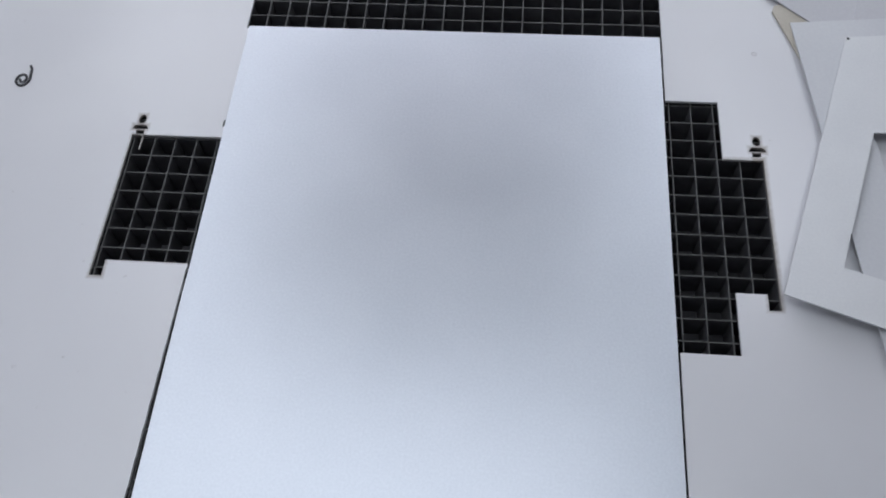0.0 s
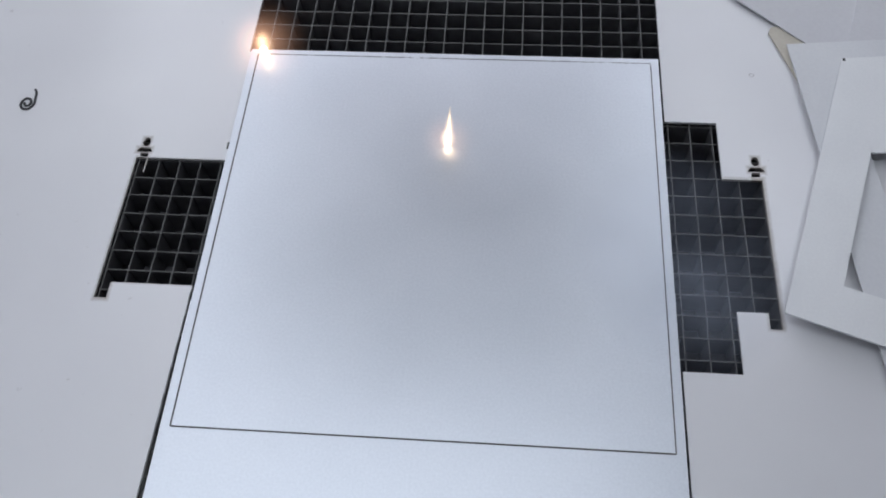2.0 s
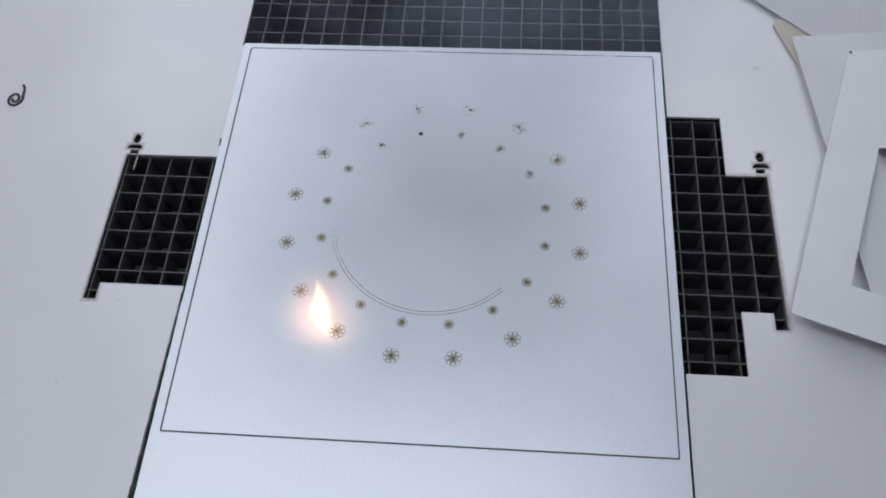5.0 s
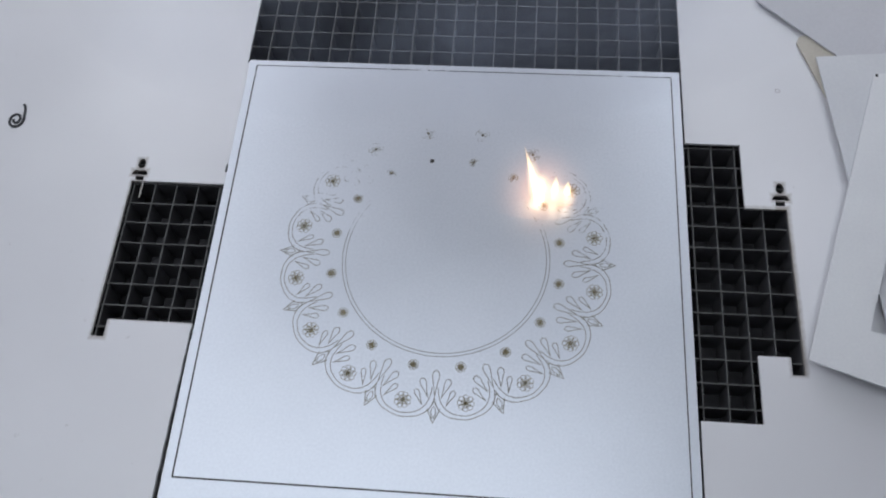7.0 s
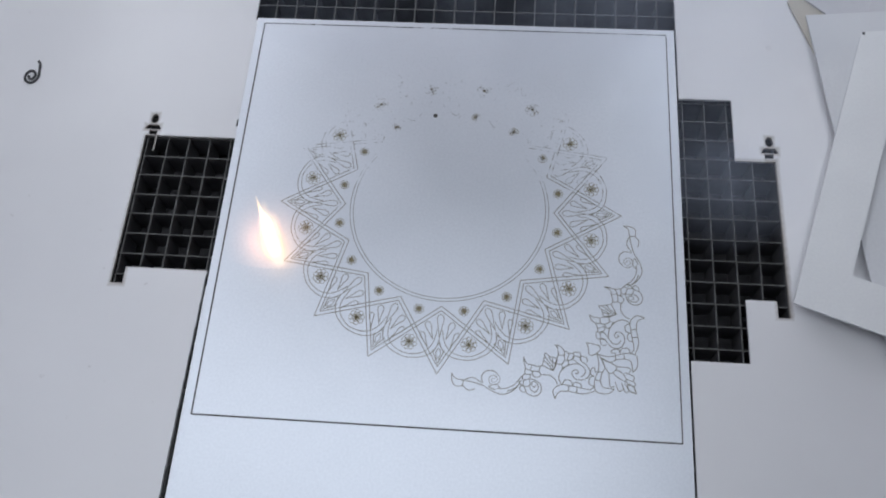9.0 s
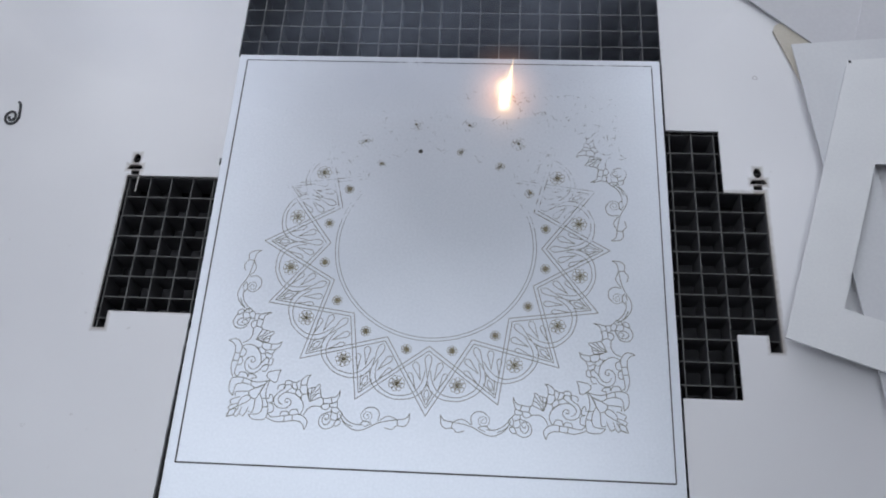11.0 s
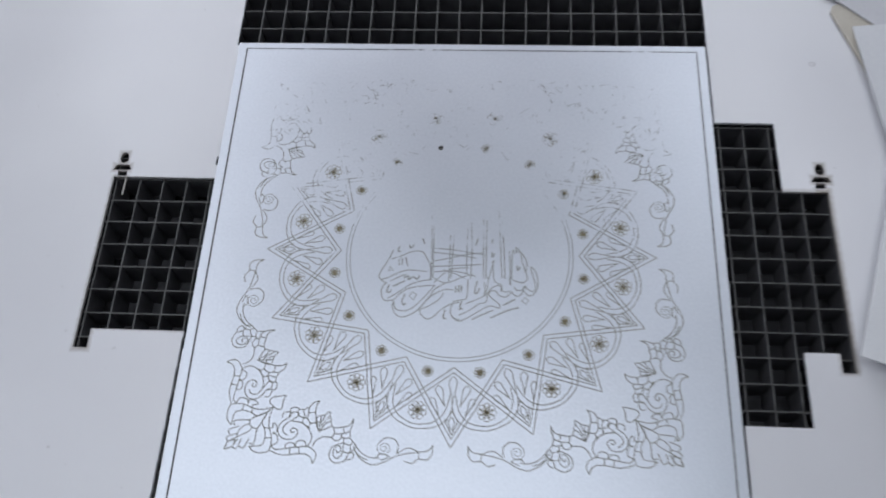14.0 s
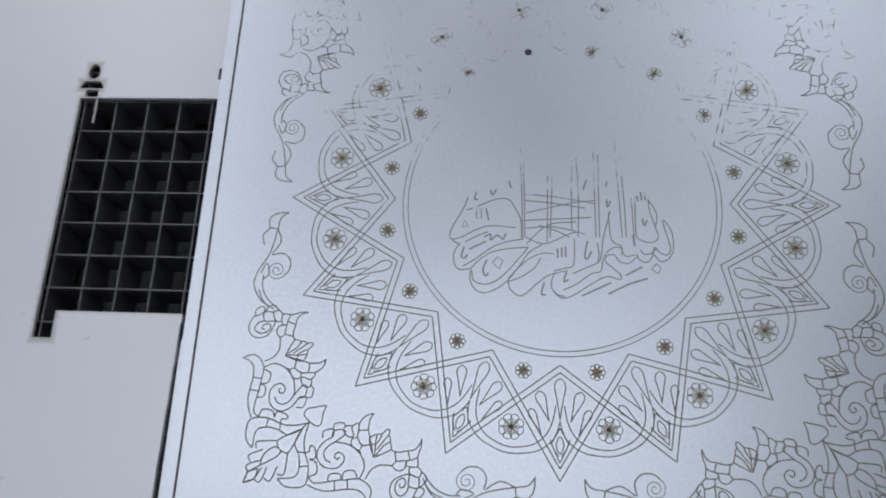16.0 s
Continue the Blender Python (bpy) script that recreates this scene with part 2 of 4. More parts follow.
# ---- mesh helpers ----
def box_in(bm, x0, x1, y0, y1, z0, z1):
    v = [bm.verts.new((x, y, z)) for z in (z0, z1) for x, y in ((x0, y0), (x1, y0), (x1, y1), (x0, y1))]
    for f in ((3, 2, 1, 0), (4, 5, 6, 7), (0, 1, 5, 4), (1, 2, 6, 5), (2, 3, 7, 6), (3, 0, 4, 7)):
        bm.faces.new([v[i] for i in f])


def to_mesh(name, bm, mat, smooth=False):
    me = bpy.data.meshes.new(name)
    bm.normal_update()
    bm.to_mesh(me)
    bm.free()
    me.materials.append(mat)
    if smooth:
        me.shade_smooth()
    return me


def thing(name, bm, mat, label, category, m=None, kind="", group="", smooth=False):
    ob = new(name, to_mesh(name, bm, mat, smooth))
    if m is not None:
        ob.matrix_world = m
    return tagged(ob, label, category, group, kind)


def part(name, bm, mat, parent, label="", m=None, smooth=False):
    me = bm if isinstance(bm, bpy.types.Mesh) else to_mesh(name, bm, mat, smooth)
    ob = new(name, me)
    ob.parent = parent
    if m is not None:
        ob.matrix_basis = m
    return tagged(ob, label)


def boxes(*bs):
    bm = bmesh.new()
    for b in bs:
        box_in(bm, *b)
    return bm


def slab(bm, loops, z0, z1):
    """Plate from an outline and, if given, one window of as many corners."""
    rings = [[[bm.verts.new((x, y, z)) for x, y in loop] for z in (z0, z1)] for loop in loops]
    for k, (low, high) in enumerate(rings):
        n = len(low)
        for i in range(n):
            j = (i + 1) % n
            q = (low[i], low[j], high[j], high[i])
            bm.faces.new(q if k == 0 else q[::-1])
    if len(rings) == 1:
        bm.faces.new(rings[0][1]), bm.faces.new(rings[0][0][::-1])
    else:
        (al, ah), (bl, bh) = rings
        n = len(al)
        for i in range(n):
            j = (i + 1) % n
            bm.faces.new((ah[i], ah[j], bh[j], bh[i]))
            bm.faces.new((al[j], al[i], bl[i], bl[j]))


def ribbon(bm, pts, w, closed=False):
    """A flat burnt stroke of width w along points (x, y)."""
    p = np.array(pts, float)
    n = len(p)
    if closed:
        d = np.roll(p, -1, 0) - np.roll(p, 1, 0)
    else:
        d = np.gradient(p, axis=0)
    d /= np.maximum(np.linalg.norm(d, axis=1, keepdims=True), 1e-9)
    side = np.stack([-d[:, 1], d[:, 0]], 1) * w / 2
    a = [bm.verts.new((*q, 0)) for q in p - side]
    b = [bm.verts.new((*q, 0)) for q in p + side]
    for i in range(n if closed else n - 1):
        j = (i + 1) % n
        bm.faces.new((a[i], a[j], b[j], b[i]))


def curve_through(pts, steps=6, closed=False):
    """Catmull-Rom through points."""
    p = [Vector(q) for q in pts]
    n, out = len(p), []
    for i in range(n if closed else n - 1):
        if closed:
            a, b, c, d = p[i - 1], p[i], p[(i + 1) % n], p[(i + 2) % n]
        else:
            a, b, c, d = p[max(i - 1, 0)], p[i], p[i + 1], p[min(i + 2, n - 1)]
        for k in range(steps):
            s = k / steps
            out.append(0.5 * ((2 * b) + (c - a) * s + (2 * a - 5 * b + 4 * c - d) * s * s + (3 * b - a - 3 * c + d) * s ** 3))
    if not closed:
        out.append(p[-1])
    return [(q.x, q.y) for q in out]


def curl(cx, cy, r, turns, start, way=1, n=26):
    """A spiral from its outer end inwards."""
    return [(cx + r * (1 - 0.86 * k / n) * math.cos(start + way * turns * math.tau * k / n), cy + r * (1 - 0.86 * k / n) * math.sin(start + way * turns * math.tau * k / n)) for k in range(n + 1)]


# ---- room and machine ----
thing("floor", boxes((-2.6, 2.6, -2.2, 3.2, -1.0, -0.95)), CONCRETE, "grey concrete workshop floor", "floor", kind="structure")
thing("ceiling", boxes((-2.6, 2.6, -2.2, 3.2, 1.70, 1.78)), CEIL, "unseen dim warm grey ceiling", "ceiling", kind="structure")
thing("wall_west", boxes((-2.55, -2.45, -2.1, 3.1, -0.95, 1.70)), PAINT, "pale grey painted wall", "wall", kind="structure")
# The opening is assumed, cut for the daylight lamp added behind it.
thing("wall_north", boxes((-2.45, -1.5, 3.0, 3.1, -0.95, 1.70), (0.8, 2.45, 3.0, 3.1, -0.95, 1.70), (-1.5, 0.8, 3.0, 3.1, -0.95, 0.28), (-1.5, 0.8, 3.0, 3.1, 1.62, 1.70)),
      PAINT, "unseen pale grey painted wall with an assumed wide window opening", "wall", kind="structure")
thing("wall_south", boxes((-2.45, 2.45, -2.1, -2.0, -0.95, 1.70)), PAINT, "pale grey painted wall", "wall", kind="structure")
thing("wall_east", boxes((2.45, 2.55, -2.1, 3.1, -0.95, 1.70)), PAINT, "pale grey painted wall", "wall", kind="structure")
# Bodies for the unseen panel lamps, added where the reflections called for light.
for px, py, sx, sy, watts in PANELS:
    lamp = thing("ceiling_light", boxes((-sx / 2 - 0.03, sx / 2 + 0.03, -sy / 2 - 0.03, sy / 2 + 0.03, 0.012, 0.032)), CEIL, "unseen flat white ceiling light panel, placed from reflections", "light", pose(px, py, 1.668), group="ceiling lights")
    part("diffuser", boxes((-sx / 2, sx / 2, -sy / 2, sy / 2, 0.008, 0.012)), LAMP_FACE, lamp)
# Unseen dark block, added so the middle of the metal sheet reflects darker.
head = new("dark_reflected_block")
head.location = (0.02, 0.92, 1.30)
tagged(head, "unseen dark grey block hung over the bed for its reflection", "laser head")
part("block_body", boxes((-0.16, 0.16, -0.22, 0.22, 0.0, 0.20), (-0.13, 0.13, -0.19, 0.19, 0.20, 0.215)), TRAY, head)
part("arm", boxes((-0.05, 0.05, 0.02, 0.14, 0.2155, 0.399)), BAR, head)
part("block_foot", boxes((-0.045, 0.045, -0.165, -0.075, -0.05, -0.0005)), BAR, head)

BED_Z = -0.0068
tray = thing("machine_base", boxes((-1.0, 1.0, -0.9, 1.2, -0.95, -0.046)), TRAY, "dark laser machine base with a sunken bed", "machine")
for rim in ((-1.0, -0.62, -0.9, 1.2), (0.62, 1.0, -0.9, 1.2), (-0.62, 0.62, -0.9, -0.66), (-0.62, 0.62, 0.9, 1.2)):
    part("rim", boxes((*rim, -0.046, -0.0062)), TRAY, tray)
part("enamel_panel", boxes((-1.0, 1.0, -0.912, -0.902, -0.94, -0.02)), CABINET, tray)
part("support_bar", boxes((-0.0290, -0.0110, -0.6, 0.88, -0.046, -0.0372)), BAR, tray, "grey metal bar below the grid")

PITCH = 0.02135
grid = new("bed_grid")
grid.location = (0, 0, BED_Z)
tagged(grid, "blackened steel egg-crate grid of the laser bed", "grid")
long_slat = to_mesh("slat", boxes((-0.0005, 0.0005, -0.64, 0.88, -0.030, 0.0)), SLAT)
cross_slat = to_mesh("slat", boxes((-0.61, 0.61, -0.0005, 0.0005, -0.030, -0.0004)), SLAT)
for k in range(-19, 39):
    x = -0.2025 + PITCH * k
    if abs(x) < 0.61:
        part("slat", long_slat, None, grid, m=pose(x, 0, 0, 0, random.uniform(-1.2, 1.2), random.uniform(-0.06, 0.06)))
for k in range(-31, 39):
    y = 0.0475 + PITCH * k
    if -0.63 < y < 0.87:
        part("slat", cross_slat, None, grid, m=pose(0, y, 0, random.uniform(-1.2, 1.2), 0, random.uniform(-0.06, 0.06)))

# ---- white cut-out board ----
BOARD_Z = -0.003
HOLES = [(-0.2184, 0.2208, -0.58, 0.84), (-0.2215, -0.2180, 0.2160, 0.84), (-0.2215, -0.2180, -0.09, 0.0692), (-0.2212, -0.2180, 0.0830, 0.0915), (-0.3005, -0.2215, -0.0745, 0.0692), (-0.3114, -0.2995, -0.0910, 0.0692),
         (0.2205, 0.2720, -0.1364, 0.1352), (0.2720, 0.3005, -0.0768, 0.0664), (0.2992, 0.3098, -0.0925, 0.0664)]
for k in range(10):
    HOLES.append((-0.2222 - 0.0004 * k, -0.2200, -0.080 - 0.025 * (k + 1) - (0.25 if k == 9 else 0), -0.080 - 0.025 * k))
for sx in (-1, 1):
    def across(a, b, lo, hi):
        HOLES.append((min(sx * a, sx * b), max(sx * a, sx * b), lo, hi))
    across(0.3000, 0.3085, 0.0700, 0.0752)
    for k in range(6):
        w = 0.0080 - 0.0026 * (k / 5) ** 1.4
        across(0.3052 - w, 0.3052 + w, 0.0762 + 0.0009 * k, 0.0762 + 0.0009 * (k + 1))
    for k in range(12):
        q = -1 + 2 * (k + 0.5) / 12
        w = 0.0040 * math.sqrt(1 - q * q) * (1.0 if q < 0 else 0.92)
        across(0.3052 - w, 0.3052 + w, 0.0834 + 0.0009 * k, 0.0834 + 0.0009 * (k + 1))


def white_board():
    """One sheet, meshed on the lines of its openings."""
    xs = sorted({-0.97, 0.97} | {round(v, 6) for h in HOLES for v in h[:2]})
    ys = sorted({-0.86, 1.12} | {round(v, 6) for h in HOLES for v in h[2:]})
    bm, made = bmesh.new(), {}

    def vert(i, j, z):
        if (i, j, z) not in made:
            made[i, j, z] = bm.verts.new((xs[i], ys[j], z))
        return made[i, j, z]

    def solid(i, j):
        if not (0 <= i < len(xs) - 1 and 0 <= j < len(ys) - 1):
            return False
        x, y = (xs[i] + xs[i + 1]) / 2, (ys[j] + ys[j + 1]) / 2
        return not any(h[0] < x < h[1] and h[2] < y < h[3] for h in HOLES)

    top, low = BOARD_Z, BOARD_Z - 0.003
    for i in range(len(xs) - 1):
        for j in range(len(ys) - 1):
            if not solid(i, j):
                continue
            ring = ((i, j), (i + 1, j), (i + 1, j + 1), (i, j + 1))
            bm.faces.new([vert(a, b, top) for a, b in ring])
            bm.faces.new([vert(a, b, low) for a, b in ring[::-1]])
            for k, (di, dj) in enumerate(((0, -1), (1, 0), (0, 1), (-1, 0))):
                if not solid(i + di, j + dj):
                    (a, b), (c, d) = ring[k], ring[(k + 1) % 4]
                    bm.faces.new((vert(a, b, low), vert(c, d, low), vert(c, d, top), vert(a, b, top)))
    return thing("cutout_board", bm, BOARD, "white coated sheet with scorched laser-cut openings on the machine bed", "board")


board = white_board()
part("burr", boxes((-0.3008, -0.2996, 0.0515, 0.0692, BOARD_Z - 0.0018, BOARD_Z - 0.0006)), BOARD, board, "thin sliver left hanging at the cut")

# ---- engraved metal sheet and its marks ----
plate_bm = bmesh.new()
slab(plate_bm, [[(-0.2182, -0.545), (0.2182, -0.545), (0.2182, 0.2165), (-0.2182, 0.2165)]], -0.0015, 0.0)
plate = thing("metal_sheet", plate_bm, METAL, "pale grey metal sheet being laser engraved with an ornament", "metal sheet")
UP, DOWN = 0.00012, -0.0009
MARKS = []


def mark(name, data, mat, t, angle=0.0, x=0.0, y=0.0, label=""):
    """A stroke that lies inside the sheet until the laser brings it out at t seconds."""
    ob = part(name, data, mat, plate, label, pose(x, y, UP, 0, 0, angle))
    MARKS.append((ob, t, x, y, angle))
    return ob


S = 0.210
# square border, side by side in the order of cutting
N = 10
for side, (t0, t1) in enumerate(((0.06, 0.53), (0.53, 1.03), (1.03, 1.52), (1.52, 2.0))):
    corners = ((-S, S), (-S, -S), (S, -S), (S, S), (-S, S))
    (ax, ay), (bx, by) = corners[side], corners[side + 1]
    for k in range(N):
        bm = bmesh.new()
        f0, f1 = k / N, (k + 1) / N
        ribbon(bm, [(ax + (bx - ax) * f0, ay + (by - ay) * f0), (ax + (bx - ax) * f1, ay + (by - ay) * f1)], 0.0014 if side < 2 else 0.0011)
        mark("border_line", bm, RULE, t0 + (t1 - t0) * (k + 0.7) / N, label="dark burnt border line")

# double ring, gone over a second time
DEEP = []
for k in range(16):
    a0, a1 = math.tau * k / 16, math.tau * (k + 1) / 16
    bm = bmesh.new()
    for r in (0.0912, 0.0942):
        ribbon(bm, [(r * math.cos(a0 + (a1 - a0) * i / 12), r * math.sin(a0 + (a1 - a0) * i / 12)) for i in range(13)], 0.00058)
    me = to_mesh("ring_arc", bm, GHOST)
    if 7 < k < 14:
        mark("ring_arc", me, None, 2.05 + 0.02 * ((k * 7 + 4) % 16))
    deep = me.copy()
    deep.materials[0] = FAINT
    ob = mark("ring_arc", deep, None, 6.35 + 0.03 * ((k + 7) % 16))
    DEEP.append(ob)


def rosette(r, petals, width):
    """The eye of a rosette and one of its petals, as two meshes."""
    eye, leaf = bmesh.new(), bmesh.new()
    turn = [math.tau * i / 14 for i in range(14)]
    ribbon(leaf, [(r * (0.60 + 0.38 * math.cos(b)), r * 0.31 * math.sin(b) * (1.0 + 0.3 * math.cos(b))) for b in turn], width, True)
    ribbon(eye, [(r * 0.11 * math.cos(b), r * 0.11 * math.sin(b)) for b in turn], r * 0.18, True)
    return to_mesh("rosette_eye", eye, SPOT), to_mesh("petal", leaf, PETAL), petals


def rosette_mark(name, kind, t, angle, x, y):
    eye, leaf, petals = kind
    ob = mark(name, eye, None, t, angle, x, y)
    for k in range(petals):
        part("petal", leaf, None, ob, m=pose(0, 0, 0.00002 * (k % 2), 0, 0, 360 * k / petals))
        part("petal", leaf, None, ob, m=pose(0, 0, 0.00004 + 0.00002 * (k % 2), 0, 0, 360 * (k + 0.5) / petals) @ Matrix.Scale(0.62, 4))


small, large = rosette(0.0047, 8, 0.00046), rosette(0.0073, 8, 0.00046)
pin = bmesh.new()
ribbon(pin, [(0.0012 * math.cos(b), 0.0012 * math.sin(b)) for b in [math.tau * i / 10 for i in range(10)]], 0.0022, True)
pin = to_mesh("burnt_dot", pin, RULE)
DOT_TIMES = (2.68, 2.44, 3.08, 3.16, 3.14, 3.20, 2.54, 2.90, 2.80, 2.42, 3.06, 2.90, 2.93, 3.12, 2.56, 2.62)
ORDER = [(k * 7 + 14) % 16 for k in range(16)]
for k in range(16):
    a = radians(11.25 + 22.5 * k)
    x, y = 0.1045 * math.cos(a), 0.1045 * math.sin(a)
    t = DOT_TIMES[k]
    if k == 4:
        mark("burnt_dot", pin, None, t, 0, x, y)
    else:
        rosette_mark("small_rosette", small, t, 22.5 * k, x, y)
first = {6: 3.35, 2: 3.4, 9: 3.48, 13: 3.62}
for k in range(16):
    a = radians(11.25 + 22.5 * k)
    rosette_mark("large_rosette", large, first.get(k, 3.75 + 0.07 * ORDER[k]), 22.5 * k, 0.1365 * math.cos(a), 0.1365 * math.sin(a))


def polar(r, deg):
    return (r * math.cos(radians(deg)), r * math.sin(radians(deg)))


def drop(r0, r1, a0, a1, fat):
    """A drop-shaped petal from a point to a broad rounded end."""
    p, q = Vector(polar(r0, a0)), Vector(polar(r1, a1))
    d = q - p
    s = Vector((-d.y, d.x)).normalized() * fat
    half = []
    for k in range(1, 13):
        u = k / 12
        wide = (u / 0.76) ** 1.25 if u < 0.76 else math.sqrt(max(0.0, 1 - ((u - 0.76) / 0.24) ** 2))
        half.append((u, wide))
    return [p] + [p + d * u + s * w for u, w in half] + [p + d * u - s * w for u, w in half[-2::-1]]


def palmette():
    """One module: scallop bands that run from cusp to cusp round the flower, drop petals and a bud on the tip's axis, which points along +x."""
    bm = bmesh.new()
    w = 0.00070
    for side in ([(0.1304, 0), (0.1352, 0.55), (0.1405, 1.6), (0.1456, 3.9), (0.1486, 6.6), (0.1507, 11.25)],
                 [(0.1215, 1.1), (0.1300, 1.75), (0.1372, 3.0), (0.1424, 5.0), (0.1455, 7.4), (0.1474, 11.25)]):
        half = [polar(r, a) for r, a in side]
        ribbon(bm, curve_through(half + [polar(r, 22.5 - a) for r, a in side[-2::-1]], 6), w)
    ribbon(bm, drop(0.1300, 0.1064, 0, 0, 0.0031), w, True)
    for sgn in (-1, 1):
        ribbon(bm, drop(0.1310, 0.1145, 2.5 * sgn, 6.0 * sgn, 0.0028), w, True)
        ribbon(bm, drop(0.1380, 0.1248, 4.2 * sgn, 7.6 * sgn, 0.0022), w, True)
        ribbon(bm, [polar(0.1340, 0), polar(0.1425, 1.9 * sgn), polar(0.1525, 0)], w)
        ribbon(bm, curve_through([polar(0.1402, 2.2 * sgn), polar(0.1455, 1.25 * sgn), polar(0.1490, 0.2 * sgn)], 4), w)
    ribbon(bm, curve_through([polar(0.1385, 0), polar(0.1430, 0.85), polar(0.1475, 0), polar(0.1430, -0.85)], 5, True), w, True)
    return to_mesh("palmette", bm, PALE)


def star_point():
    """Double-line star point: a tip at +x whose legs run to the inner corners of both neighbours."""
    bm = bmesh.new()
    for tip, inner in ((0.1620, 0.1032), (0.1555, 0.0990)):
        for sgn in (-1, 1):
            ribbon(bm, [(tip, 0), polar(inner, 22.5 * sgn)], 0.00076)
    return to_mesh("star_point", bm, PALE)


pm, sp = palmette(), star_point()
for k in range(16):
    deg = 22.5 * k
    off = ((deg + 90 + 180) % 360) - 180          # from the near tip, positive to the right
    t = 6.0 + 0.58 * abs(off) / 90 if off <= 0 else 6.12 + 0.66 * abs(off) / 90
    mark("palmette", pm, None, min(t, 7.28), deg)
    mark("star_point", sp, None, 7.56 + 0.42 * abs(off) / 180, deg)

# corner ornaments, in millimetres from the corner tip: u along the side, v inwards
MM = 0.001


def corner_strokes(flip):
    """The pieces of one arm as (name, delay, mesh); flip swaps u and v."""
    out = []

    def line(*pts):
        ribbon(bm, curve_through(pts, 5) if len(pts) > 2 else pts, 0.74)

    def finish(name, delay, bm):
        for v in bm.verts:
            x, y = v.co.x * MM, v.co.y * MM
            v.co = (y, x, 0) if flip else (x, y, 0)
        if flip:
            bmesh.ops.reverse_faces(bm, faces=bm.faces)
        out.append((name, delay, to_mesh(name, bm, LINE)))

    bm = bmesh.new()
    line((33.8, 34.3), (30.6, 37.7), (31.8, 41.2), (36.6, 42.5), (42.7, 43.6))
    line((42.7, 43.6), (41.1, 39.1), (40.4, 33.3), (37.6, 32.1), (33.8, 34.3))
    line((8.5, 9.6), (9.8, 15.3), (15.2, 19.8), (19.0, 17.9), (17.0, 14.4), (8.5, 9.6))
    line((30.6, 31.0), (32.2, 32.9), (33.8, 34.3))
    finish("corner_heart", 0.0, bm)

    bm = bmesh.new()
    line((3.2, 1.3), (6.0, 2.2), (7.7, 7.9))
    line((6.0, 2.2), (8.5, 0.6), (10.6, 3.1), (12.3, 8.8))
    line((11.2, 2.9), (14.3, 1.3), (16.3, 4.2), (18.1, 9.3))
    line((0.0, 0.0), (3.2, 1.3))
    line((18.5, 5.4), (22.1, 5.0), (23.0, 11.2), (23.2, 16.9))
    line((19.0, 17.9), (23.2, 16.9), (26.7, 22.6), (30.6, 31.0))
    line((30.6, 31.0), (26.7, 22.6), (29.5, 15.9), (30.4, 9.1), (28.0, 4.0), (18.8, 2.9))
    line((18.8, 2.9), (23.3, -1.0), (30.3, -1.5), (34.6, 0.3), (35.7, 5.9), (35.1, 11.5), (32.5, 18.3), (31.9, 25.1), (33.8, 34.3))
    line((28.7, 17.4), (35.2, 17.5))
    line((30.6, 9.7), (35.6, 10.2))
    line((35.2, 17.5), (35.7, 21.2), (38.2, 19.8), (39.0, 14.8), (35.8, 13.8))
    line((35.9, 13.6), (39.5, 12.2), (40.3, 6.6), (36.0, 4.6))
    line((0.0, 0.0), (2.1, 5.5), (8.5, 9.6))
    finish("corner_leaf", 0.0, bm)

    bm = bmesh.new()
    line((35.7, 0.3), (40.8, -1.8), (45.6, -2.7), (50.7, -2.3), (57.6, -1.2), (64.0, -1.6), (67.6, -4.3), (69.1, -8.4))
    line((36.0, 4.6), (38.8, 1.5), (44.0, 1.7), (50.5, 3.0), (57.5, 3.8), (63.4, 4.5), (68.2, 2.4), (71.1, -1.4), (70.6, -5.3), (69.1, -8.4))
    line((50.5, 3.0), (51.0, -2.3))
    line((57.5, 3.8), (58.2, -1.4))
    line((46.9, 2.0), (47.6, 6.1), (52.8, 6.7), (54.5, 3.5))
    line((54.8, 4.0), (55.6, 7.9), (60.8, 8.7), (63.2, 4.5))
    finish("sprig_leaf", 0.12, bm)

    bm = bmesh.new()
    line((47.3, 26.4), (42.0, 22.5), (39.6, 17.3), (41.2, 12.3), (45.6, 9.6), (51.4, 9.8), (54.6, 13.0), (54.8, 16.1), (52.4, 18.1), (50.0, 17.4), (49.7, 15.6), (51.2, 14.5), (52.5, 15.7))
    line((49.0, 23.6), (45.1, 20.9), (43.4, 17.4), (44.7, 14.1), (47.6, 12.5))
    line((42.0, 25.6), (42.3, 29.4), (47.2, 30.7), (48.1, 28.0), (47.1, 26.1))
    line((47.8, 30.6), (48.1, 33.6), (52.7, 34.3), (54.5, 32.3))
    line((47.3, 26.4), (48.2, 29.7), (53.3, 30.5), (54.4, 28.0), (49.0, 23.6))
    line((54.4, 28.0), (53.3, 30.5), (54.6, 32.6), (58.5, 32.9))
    line((54.4, 28.0), (57.1, 26.7), (59.2, 27.5), (57.9, 31.3), (58.5, 32.9))
    line((58.5, 32.9), (60.7, 34.5), (61.9, 33.7))
    line((61.9, 30.5), (62.1, 34.5), (65.3, 38.6), (69.9, 40.1))
    line((69.9, 40.1), (67.8, 37.0), (67.1, 30.9))
    line((61.9, 30.5), (67.1, 30.9))
    line((61.9, 30.5), (61.6, 26.5), (64.3, 22.6), (69.5, 23.1))
    line((67.1, 30.9), (68.3, 27.2), (69.5, 23.1))
    line((61.6, 26.5), (58.6, 25.8), (58.4, 22.4), (62.8, 19.7), (64.3, 22.6))
    line((49.0, 23.6), (52.5, 23.4), (57.3, 22.4), (62.2, 19.1), (65.5, 14.7), (66.3, 9.6), (64.0, 4.5))
    line((62.8, 19.7), (64.1, 18.0))
    finish("leaf_scroll", 0.25, bm)

